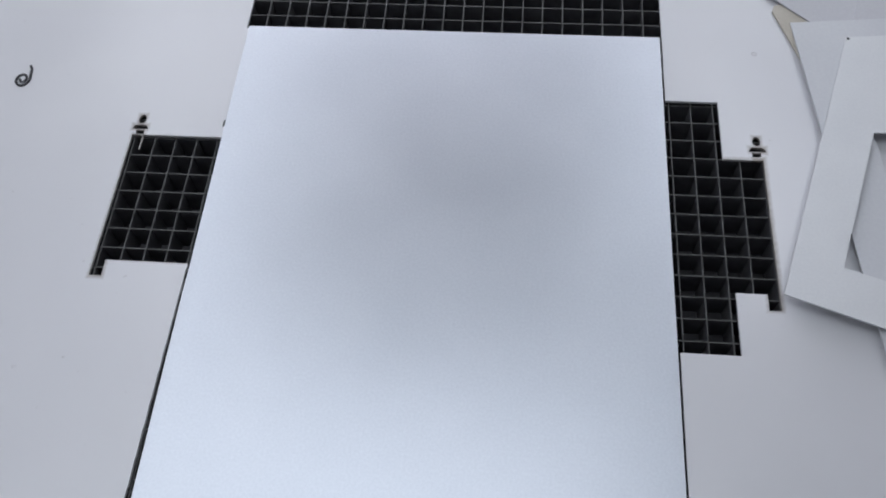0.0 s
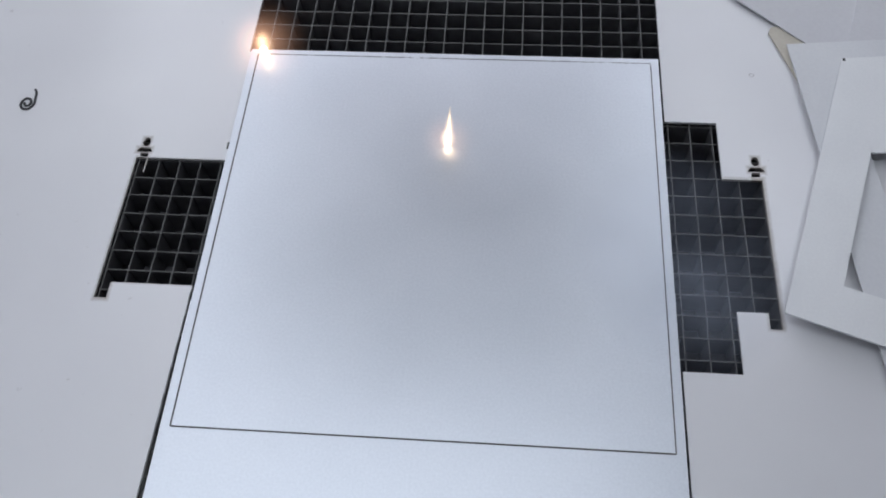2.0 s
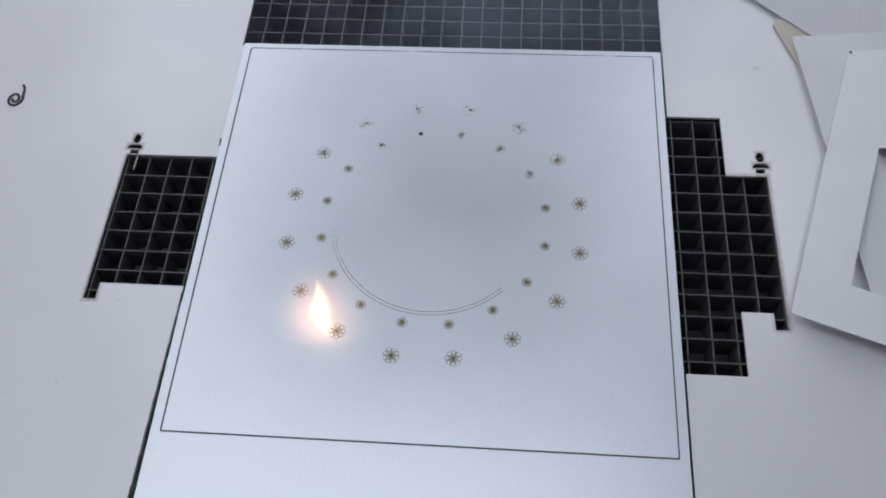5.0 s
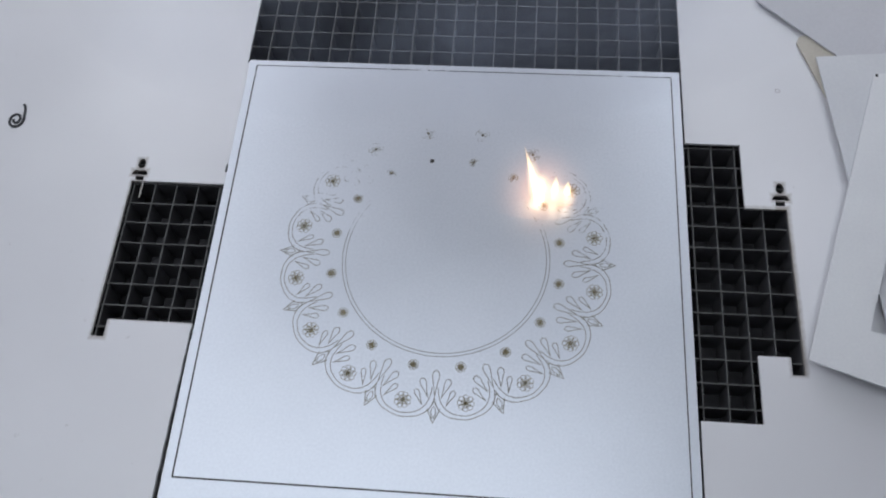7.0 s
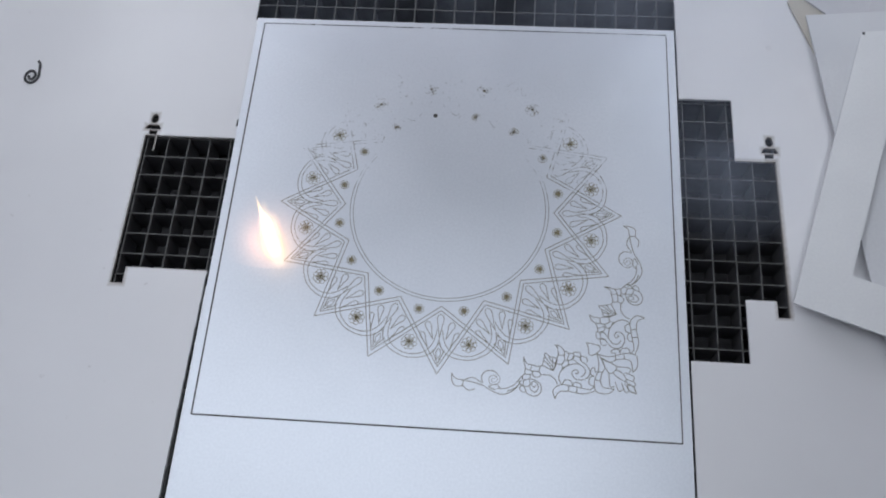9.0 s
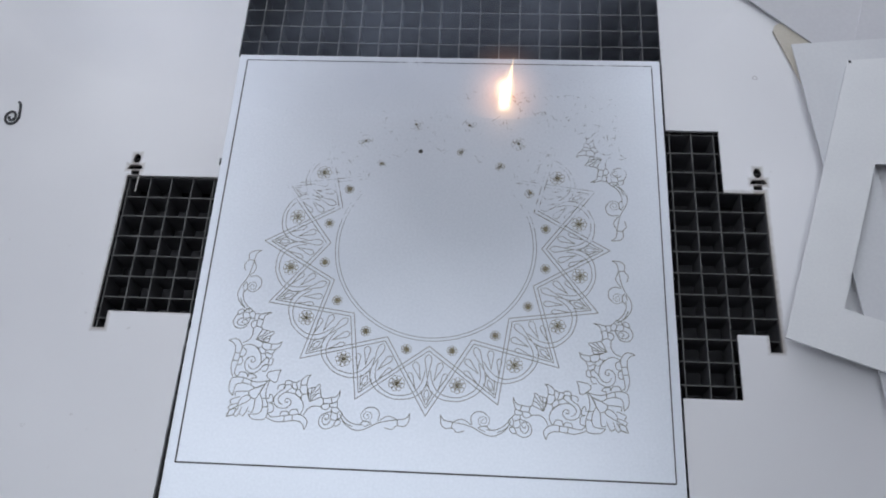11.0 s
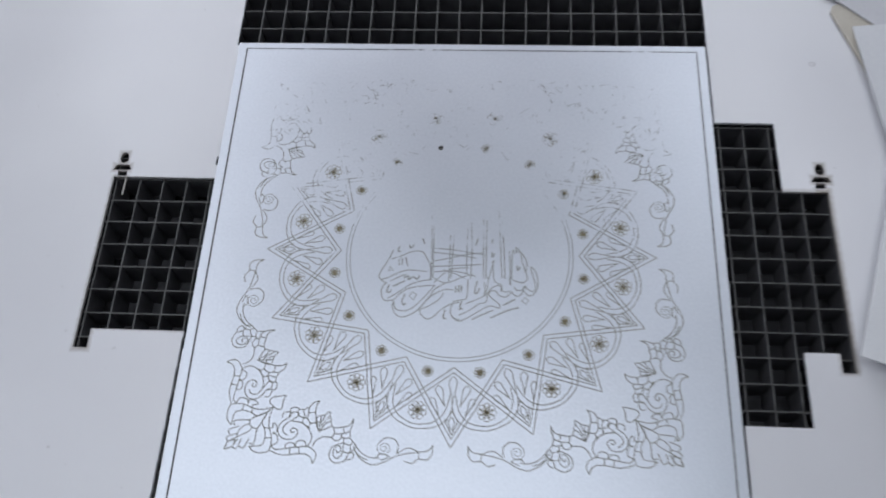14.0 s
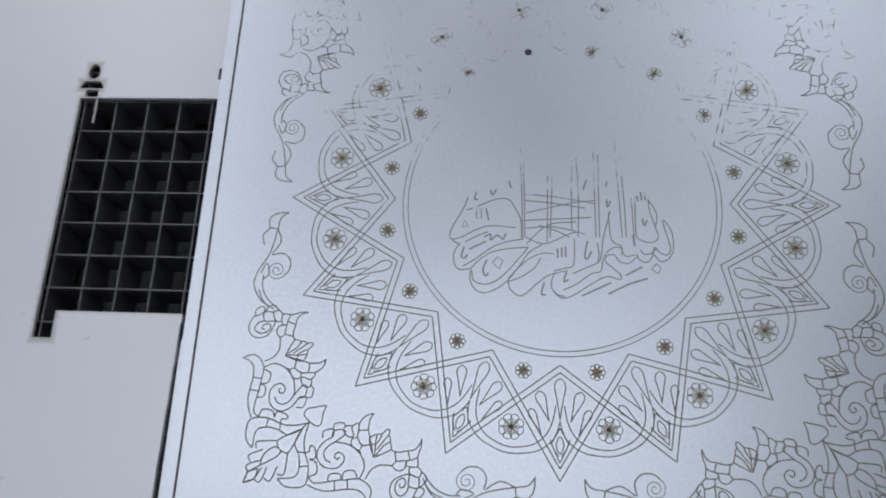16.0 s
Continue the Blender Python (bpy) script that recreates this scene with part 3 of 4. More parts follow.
    bm = bmesh.new()
    line((68.0, 26.7), (69.0, 21.6), (71.5, 16.2))
    line((71.5, 16.2), (76.2, 18.4), (80.9, 20.8))
    line((68.0, 26.7), (72.0, 28.5), (71.7, 23.9), (71.7, 17.1))
    line((72.0, 28.5), (74.9, 28.8), (73.4, 25.1), (72.1, 23.4))
    line((74.9, 28.8), (77.6, 31.5), (79.0, 31.2), (78.7, 28.7), (75.2, 24.0), (72.6, 20.5))
    line((78.7, 28.7), (79.8, 25.3), (75.9, 22.3), (72.3, 17.1))
    line((79.8, 25.3), (80.9, 20.8))
    line((68.9, 23.3), (72.1, 23.4))
    finish("flower_bud", 0.3, bm)

    bm = bmesh.new()
    line((67.5, 4.4), (70.0, 9.2), (74.4, 12.1), (79.0, 12.3), (81.9, 12.0))
    line((69.5, 23.1), (70.8, 17.1), (71.5, 16.2))
    line((80.9, 20.8), (81.9, 19.9), (85.4, 19.5), (89.8, 20.5), (93.4, 21.1), (96.1, 24.0), (97.1, 27.1))
    line((97.1, 27.1), (97.1, 23.5), (95.9, 19.5), (95.4, 17.2))
    line((95.4, 17.2), (91.3, 15.4), (83.7, 14.6))
    line((82.6, 19.9), (83.7, 14.6))
    line((89.8, 20.5), (91.3, 15.4))
    line((83.7, 14.6), (81.9, 12.0), (85.0, 9.6), (88.4, 10.8), (89.5, 14.7))
    line((89.5, 14.7), (89.4, 12.4), (95.4, 12.2), (95.4, 17.2))
    line((91.3, 11.8), (91.4, 8.5), (96.4, 6.6), (97.9, 9.8), (95.4, 12.2))
    line((91.6, 8.3), (91.3, 2.0), (96.5, 1.1), (96.7, 6.6))
    line((97.9, 9.8), (100.8, 6.7), (99.8, 3.4), (96.5, 1.1))
    line((96.5, 1.1), (99.2, 0.9), (99.8, -1.3), (97.5, -4.1), (94.4, -3.4), (96.5, 1.1))
    line((91.3, 2.0), (90.4, -1.3), (87.1, -3.7), (84.4, -1.5), (84.0, 1.8), (85.4, 4.6), (88.2, 5.8), (89.6, 4.0), (88.8, 1.4), (86.8, 0.8), (86.3, 2.8))
    line((91.6, 8.3), (86.4, 6.7), (82.5, 4.0), (81.2, -0.5), (82.6, -4.9), (87.4, -7.2), (92.8, -5.5), (94.4, -3.4))
    line((99.8, 3.6), (104.1, -1.1), (110.6, -4.0))
    finish("spiral_scroll", 0.38, bm)

    bm = bmesh.new()
    line((98.7, 6.4), (103.6, -1.8), (112.8, -7.1), (121.5, -5.8), (131.1, -0.6), (139.9, 1.9), (148.7, 3.4), (155.8, 4.7), (159.3, 9.1))
    line((99.8, 7.5), (105.2, 1.5), (112.5, -2.0), (119.6, -2.1))
    line((138.3, -3.8), (144.5, -5.2), (148.8, -1.9), (155.0, -2.2), (158.5, 1.7), (159.3, 9.1))
    line((148.7, 3.4), (149.4, -1.9))
    line((132.8, 1.6), (140.6, 6.2), (148.7, 3.4))
    line((131.9, 1.6), (133.1, 7.9), (129.7, 12.6), (123.4, 13.2), (119.4, 10.5))
    line((116.9, -1.8), (120.3, 1.1), (126.6, -0.8), (120.6, -3.8))
    ribbon(bm, curl(122.5, 5.5, 6.0, 2.1, 1.9), 0.5)
    finish("tail_scroll", 0.52, bm)

    return out


C = 0.1725
STROKES = [corner_strokes(False), corner_strokes(True)]
for sx, sy, t0 in ((1, -1, 8.25), (-1, -1, 9.15), (1, 1, 10.2), (-1, 1, 11.0)):
    for arm in (0, 1):
        for name, delay, me in STROKES[arm]:
            if arm and name == "corner_heart":
                continue
            ob = mark(name, me, None, t0 + delay * (1.05 if arm == 0 else 0.8) + (0.12 if arm == 0 else 0.0))
            MARKS[-1] = (ob, MARKS[-1][1], sx * C, sy * (C - 0.003), (-sx, -sy))
            ob.scale = (-sx, -sy, 1)
            ob.location = (sx * C, sy * (C - 0.003), UP)


# script panel: outlined pen strokes, in millimetres
strokes_made = []


def pen(kind, *pts):
    """One burnt outline stroke of the script; its turn comes after the one before."""
    bm = bmesh.new()
    pts = [(x * MM, y * MM) for x, y in pts]
    if kind == "loop":
        ribbon(bm, pts, 0.0008, True)
    else:
        ribbon(bm, curve_through(pts, 6) if len(pts) > 2 else pts, 0.0011 if kind == "dash" else 0.0008)
    strokes_made.append(mark("script_stroke", bm, INK, 12.2 + 0.58 * ((len(strokes_made) * 13) % 72) / 72, label="faint burnt script outline"))


pen("line", (-55.1, 1.6), (-57.7, -5.8), (-63.4, -16.8), (-65.1, -22.8), (-63.1, -26.1), (-58.5, -28.6))
pen("line", (-56.0, -6.8), (-48.7, -3.8), (-38.7, 0.6), (-30.8, 0.7), (-26.2, -5.9), (-23.3, -12.4), (-22.5, -24.3))
pen("line", (-63.1, -25.4), (-57.0, -23.3), (-49.3, -18.9), (-40.5, -16.4), (-26.0, -17.3))
pen("line", (-55.8, -26.8), (-48.1, -22.5), (-42.6, -20.2))
pen("line", (-59.1, -28.1), (-62.0, -33.4), (-61.7, -40.4), (-58.4, -44.1), (-51.9, -43.3))
pen("line", (-56.9, -42.1), (-52.0, -39.1), (-45.5, -34.2), (-39.0, -29.4), (-31.3, -26.3), (-21.4, -24.3))
pen("line", (-51.9, -43.3), (-47.6, -38.4), (-40.0, -32.9), (-29.1, -30.4), (-18.6, -29.5))
pen("line", (-51.9, -43.3), (-52.2, -49.5), (-49.8, -55.1), (-44.8, -57.9), (-38.3, -56.2), (-30.8, -50.7), (-23.4, -40.7), (-18.0, -32.5), (-10.4, -27.6))
pen("line", (-51.2, -44.8), (-50.0, -50.6), (-43.9, -52.7), (-37.4, -50.8), (-30.9, -44.9), (-25.6, -38.5), (-18.6, -29.5))
pen("line", (-29.8, -48.9), (-29.1, -54.6), (-24.2, -59.0), (-19.8, -57.8), (-12.4, -50.8), (-5.9, -46.1), (2.8, -43.6))
pen("line", (-29.7, -50.7), (-22.2, -47.6), (-14.6, -41.7), (-11.4, -35.8))
pen("line", (-29.8, -48.9), (-23.4, -41.3), (-16.9, -35.9), (-9.8, -32.9), (-3.8, -33.3))
pen("line", (-3.2, -44.9), (-4.8, -49.5), (-4.8, -54.0), (-1.5, -57.9), (2.8, -58.9))
pen("line", (-3.7, -43.7), (2.8, -41.8), (7.7, -39.4), (8.3, -23.7))
pen("line", (7.1, -45.2), (15.8, -41.0), (22.3, -37.4), (24.0, -31.5), (24.9, -23.3), (29.3, -5.5))
pen("line", (-3.7, -56.5), (1.7, -60.1), (9.2, -57.1), (17.8, -51.2), (26.5, -46.4), (33.9, -48.0), (34.5, -45.1), (30.9, -41.8), (26.1, -37.3), (26.9, -33.8), (31.0, -33.1), (34.2, -37.1), (39.5, -38.1), (43.9, -34.0))
pen("line", (1.7, -55.2), (9.2, -51.4), (17.9, -44.9), (23.3, -43.1), (25.0, -35.0), (28.9, -29.7), (34.4, -28.4), (37.5, -33.6), (42.9, -32.9))
pen("line", (44.0, -32.3), (45.5, -35.7), (49.2, -37.3), (52.5, -34.4), (54.4, -28.0), (56.9, -30.8), (61.2, -32.5), (63.5, -28.4), (60.7, -16.7), (59.3, -10.9))
pen("line", (59.9, -10.3), (64.4, -17.8), (65.1, -28.3), (62.7, -34.2), (57.8, -36.6), (53.7, -32.0))
pen("line", (46.2, -29.3), (48.3, -32.2), (52.6, -31.5), (55.4, -28.5))
pen("line", (51.5, 2.2), (52.4, -6.2), (55.3, -15.7), (56.7, -21.5), (52.8, -25.1), (45.3, -22.9), (43.9, -17.1), (43.9, 3.2))
pen("line", (51.5, 2.2), (56.2, -6.8), (55.3, -15.7))
pen("line", (41.7, 3.2), (42.4, -11.2), (43.0, -27.6))
pen("line", (28.2, -6.7), (29.1, -20.9), (31.2, -25.6), (35.5, -27.8), (35.3, -33.6))
pen("line", (21.4, -25.8), (22.4, -31.6), (21.8, -37.4))
pen("line", (-21.1, 4.3), (-1.8, 2.6), (20.1, -1.0))
pen("line", (-21.0, 0.3), (-3.6, -1.4), (14.6, -4.1))
pen("line", (-20.0, -7.7), (5.6, -1.2), (20.2, 1.0))
pen("line", (-21.8, -12.6), (-1.7, -11.3), (18.2, -9.9))
pen("line", (-19.9, -17.5), (-5.3, -16.2), (9.1, -18.9))
pen("line", (-19.7, -27.2), (-7.2, -15.3), (9.2, -13.0))
pen("line", (-19.8, -23.3), (-8.9, -27.0), (7.3, -19.9), (14.5, -20.7))
pen("line", (-12.6, -15.4), (-1.7, -19.1), (5.5, -22.8))
pen("line", (-24.4, 35.0), (-22.9, 4.3), (-22.1, -23.4))
pen("line", (-22.4, 30.9), (-21.5, 4.3), (-20.7, -23.4))
pen("line", (-7.7, 16.7), (-7.6, -5.5), (-7.6, -26.0))
pen("line", (-4.9, 16.7), (-5.4, -5.4), (-5.9, -23.1))
pen("line", (6.6, 27.1), (6.5, 0.8), (6.8, -18.9))
pen("line", (9.4, 29.2), (10.7, 0.8), (10.4, -22.7))
pen("line", (19.6, 33.5), (20.2, 5.0), (20.8, -22.5))
pen("line", (22.4, 31.4), (22.6, 5.0), (22.9, -22.5))
pen("line", (32.2, 44.0), (34.4, 5.2), (36.0, -22.2))
pen("line", (35.0, 31.6), (37.4, 1.3), (38.3, -22.1))
pen("loop", (-39.3, -39.3), (-36.6, -35.8), (-33.3, -38.0), (-35.4, -43.3))
pen("loop", (-49.8, -5.7), (-49.6, -11.7), (-46.8, -11.7), (-47.0, -5.6))
pen("loop", (-56.8, -13.1), (-57.8, -17.3), (-53.9, -17.6))
pen("loop", (52.3, -41.3), (55.1, -37.8), (57.7, -40.6), (55.9, -44.0))
pen("dash", (-50.1, 5.3), (-51.1, 1.0), (-48.8, 0.4))
pen("dash", (-56.2, -29.8), (-57.7, -35.7), (-55.4, -36.8), (-54.4, -34.4))
pen("dash", (-42.7, -37.7), (-44.7, -43.5), (-43.5, -47.5), (-41.3, -45.8))
pen("dash", (-9.1, -50.7), (-10.7, -57.6), (-8.0, -58.1))
pen("dash", (-44.2, -5.0), (-42.3, -12.8))
pen("dash", (-53.4, -31.5), (-43.5, -26.2))
pen("dash", (-44.7, -23.6), (-40.9, -21.7), (-40.8, -25.3), (-37.0, -22.3), (-33.6, -24.6), (-32.0, -21.0))
pen("dash", (-1.6, -29.8), (-1.4, -35.6))
pen("dash", (0.8, -29.1), (1.0, -35.3))
pen("dash", (3.0, -28.5), (3.2, -34.9))
pen("dash", (-31.0, 13.1), (-29.3, 8.1))
pen("dash", (-41.7, 6.7), (-40.5, 3.6), (-37.7, 8.0))
pen("dash", (37.2, -45.6), (47.0, -40.0))
pen("dash", (12.4, -58.4), (29.1, -50.0))
pen("dash", (27.4, -56.8), (39.2, -50.7), (50.0, -47.0))
pen("dash", (15.9, -24.7), (14.2, -34.1), (15.8, -35.8), (18.0, -31.1))
pen("dash", (3.9, -43.0), (2.2, -49.9), (4.9, -48.7))
pen("dash", (42.1, -20.6), (43.0, -27.6))
pen("dash", (47.9, -9.9), (48.8, -14.6), (50.6, -11.0))
pen("dash", (45.0, 4.5), (45.5, 0.8))
pen("dash", (47.3, 6.9), (47.7, 1.5))
pen("dash", (49.5, 7.0), (49.9, 1.5))
pen("dash", (15.7, 15.0), (13.4, 7.6))
pen("dash", (28.0, 15.2), (26.8, 9.0))
pen("dash", (27.3, 1.7), (27.7, -3.1), (29.5, 0.6))


# ---- loose sheets beside the board ----
def sheet(name, loops, z, thick, mat, label, category="sheet", group="loose sheets"):
    bm = bmesh.new()
    slab(bm, loops, z - thick, z)
    return thing(name, bm, mat, label, category, group=group)


sheet("cardboard_scrap", [[(0.337, 0.258), (0.3395, 0.2655), (0.345, 0.268), (0.415, 0.235), (0.395, 0.165), (0.364, 0.176)]], 0.000, 0.0019, BEIGE, "beige cardboard offcut under white sheets on the board", "cardboard")
sheet("white_sheet", [[(0.299, 0.313), (0.376, 0.240), (0.62, 0.12), (0.80, 0.34), (0.48, 0.49)]], 0.0020, 0.0018, CARD_GREY, "greyish white sheet lying askew on the board")
sheet("white_sheet", [[(0.416, 0.243), (0.75, 0.14), (0.86, 0.46), (0.50, 0.52)]], 0.0040, 0.0018, CARD_GREY, "greyish white sheet on top of another white sheet")
sheet("frame_sheet", [[(0.3515, 0.2365), (0.388, -0.139), (0.72, -0.107), (0.684, 0.2685)], [(0.4035, 0.1900), (0.4300, -0.0850), (0.668, -0.062), (0.6415, 0.2130)]], 0.0062, 0.0018, CARD, "white frame sheet with a cut-out window")
top_sheet = sheet("frame_sheet", [[(0.3083, -0.0832), (0.4020, 0.2128), (0.8570, 0.2593), (0.6523, -0.2037)], [(0.3618, -0.0545), (0.4106, 0.0930), (0.6873, 0.0985), (0.6123, -0.1402)]], 0.0120, 0.0018, CARD_METAL, "pale grey frame sheet with a cut-out window, on the pile")
part("burn_mark", boxes((0.4024, 0.4050, 0.2094, 0.2124, 0.0121, 0.0124)), BLACK, top_sheet, "small black scorched corner")

# small things on the board
bm = bmesh.new()
pts = [(-0.4448, 0.1535), (-0.4418, 0.1490)] + [(-0.4478 + 0.0084 * (1 - 0.74 * k / 30) * math.cos(0.45 - 1.6 * math.tau * k / 30), 0.1345 + 0.0100 * (1 - 0.74 * k / 30) * math.sin(0.45 - 1.6 * math.tau * k / 30)) for k in range(31)]
pts = curve_through(pts[:4], 5)[:-1] + pts[3:]
ribbon(bm, pts, 0.0026)
ext = bmesh.ops.extrude_face_region(bm, geom=bm.faces[:])
bmesh.ops.translate(bm, verts=[v for v in ext["geom"] if isinstance(v, bmesh.types.BMVert)], vec=(0, 0, 0.0009))
thing("spiral_offcut", bm, BLACK, "small black spiral offcut lying on the white board", "offcut", pose(0, 0, BOARD_Z + 0.00005))
bm = bmesh.new()
ribbon(bm, [(0.0024 * math.cos(math.tau * k / 14), 0.0021 * math.sin(math.tau * k / 14)) for k in range(14)], 0.0009, True)
thing("ring_mark", bm, RING, "small grey ring-shaped burr on the board", "burr", pose(0.3135, 0.2000, BOARD_Z + 0.0003))


# ---- flames ----
def blob(profile, n=20, wob=0.0):
    """A body of revolution from (radius, height) pairs."""
    bm = bmesh.new()
    rings = []
    for i, (r, z) in enumerate(profile):
        rings.append([bm.verts.new((r * math.cos(math.tau * k / n) * (1 + wob * math.sin(3 * math.tau * k / n + i)), r * math.sin(math.tau * k / n), z)) for k in range(n)])
    for a, b in zip(rings, rings[1:]):
        for k in range(n):
            bm.faces.new((a[k], a[(k + 1) % n], b[(k + 1) % n], b[k]))
    bm.faces.new(rings[0][::-1]), bm.faces.new(rings[-1])
    return bm


def ball(r, h, z0=0.0005, steps=10):
    return [(max(r * math.sin(math.pi * i / steps) ** 0.8, 0.0002), z0 + h * (1 - math.cos(math.pi * i / steps)) / 2) for i in range(steps + 1)]


def dome(r, z, rise, n=24, m=6):
    """A shallow cap, for burning gas and for the bloom painted round it."""
    bm = bmesh.new()
    rings = [[bm.verts.new((r * i / m * math.cos(math.tau * k / n), r * i / m * math.sin(math.tau * k / n), z + rise * (1 - (i / m) ** 2))) for k in range(n)] for i in range(1, m + 1)]
    tip = bm.verts.new((0, 0, z + rise))
    for k in range(n):
        bm.faces.new((tip, rings[0][k], rings[0][(k + 1) % n]))
        for a, b in zip(rings, rings[1:]):
            bm.faces.new((a[k], b[k], b[(k + 1) % n], a[(k + 1) % n]))
    return bm


def tuft(sx, sy, rise, n=24, m=6):
    """A soft oval cap of burning gas, longer than wide."""
    bm = dome(1.0, 0.0, rise, n, m)
    for v in bm.verts:
        v.co.x, v.co.y = v.co.x * sx, v.co.y * sy
    return bm


def flame(label, k, halos):
    f = new("flame")
    tagged(f, label, "flame", group="engraving flames")
    part("core", blob(ball(0.0040 * k, 0.010 * k), wob=0.06), CORE, f, smooth=True)
    part("glow", tuft(0.0125 * k, 0.0165 * k, 0.004 * k), BURN, f, "soft cream-white body of the flame", pose(0, 0.004 * k, 0.012 * k, 32, 0, 0), smooth=True)
    part("glow", tuft(0.0080 * k, 0.0120 * k, 0.004 * k), BURN, f, "soft cream-white body of the flame", pose(0, 0.003 * k, 0.017 * k, 32, 0, 0), smooth=True)
    tongue = part("tongue", blob([(0.0040 * k, 0.003 * k), (0.0042 * k, 0.012 * k), (0.0030 * k, 0.026 * k), (0.0020 * k, 0.04 * k), (0.0011 * k, 0.054 * k), (0.0004 * k, 0.068 * k)], wob=0.1), TONGUE, f, "pointed pale yellow tongue of flame", pose(0, 0, 0, -14, 4, 0), smooth=True)
    part("plume", tuft(0.0075 * k, 0.027 * k, 0.002 * k), BURN, tongue, "soft yellow plume round the tongue", pose(0, 0, 0.027 * k, 62, 0, 0), smooth=True)
    # Bloom round the flame, painted on see-through glowing caps.
    for size, height in halos:
        part("halo", dome(size * k, height * k, 0.006 * k), HALO, f, "peach-coloured bloom painted round the flame", pose(0, 0.006 * k, 0.008 * k, 32, 0, 0), smooth=True)
    return f, tongue


def lobe(parent, h):
    ob = part("lobe", tuft(0.0115, 0.36 * h + 0.004, 0.004), BURN, parent, "soft side lobe of flame", smooth=True)
    part("tip", blob([(0.0008, 0.004), (0.0030, 0.008), (0.0026, h * 0.5), (0.0012, h * 0.8), (0.0003, h)], wob=0.12), TONGUE, ob, "thin tongue on the lobe", pose(0, 0, 0, -32, 0, 0), smooth=True)
    return ob


main_flame, main_tongue = flame("bright white-yellow flame where the laser burns the metal", 1.0, ((0.050, 0.004), (0.038, 0.016), (0.026, 0.030)))
lobe_a, lobe_b = lobe(main_flame, 0.034), lobe(main_flame, 0.028)
side_flame, side_tongue = flame("smaller bright flame beside the first on the metal", 0.72, ((0.038, 0.008),))


def smoke_wisp(label, sx, sy, lift):
    """A thin rumpled sheet of smoke."""
    bm = bmesh.new()
    n = 14
    v = [[bm.verts.new((sx * (i / n - 0.5), sy * (j / n - 0.5), lift * (0.5 + 0.5 * noise.noise(Vector((i * 0.31, j * 0.37, sx * 9)))))) for j in range(n + 1)] for i in range(n + 1)]
    for i in range(n):
        for j in range(n):
            bm.faces.new((v[i][j], v[i + 1][j], v[i + 1][j + 1], v[i][j + 1]))
    ob = thing("smoke_wisp", bm, SMOKE, label, "smoke", pose(0, 0.8, 0.02), group="smoke", smooth=True)
    ob.visible_shadow = False
    return ob


far_smoke = smoke_wisp("thin bluish smoke drifting over the far grid opening", 0.80, 0.34, 0.03)
near_smoke = smoke_wisp("thin bluish smoke drifting over a side grid opening", 0.20, 0.24, 0.02)
pointer = thing("pointer_line", boxes((-0.0009, 0.0009, -0.038, 0.038, 0.0, 0.0003)), POINTER, "short pinkish red line of the laser pointer on the metal", "laser line")

cross_pointer = thing("pointer_line", boxes((-0.030, 0.030, -0.0009, 0.0009, 0.0, 0.0003)), POINTER, "short pinkish red crosswise line of the laser pointer on the metal", "laser line")


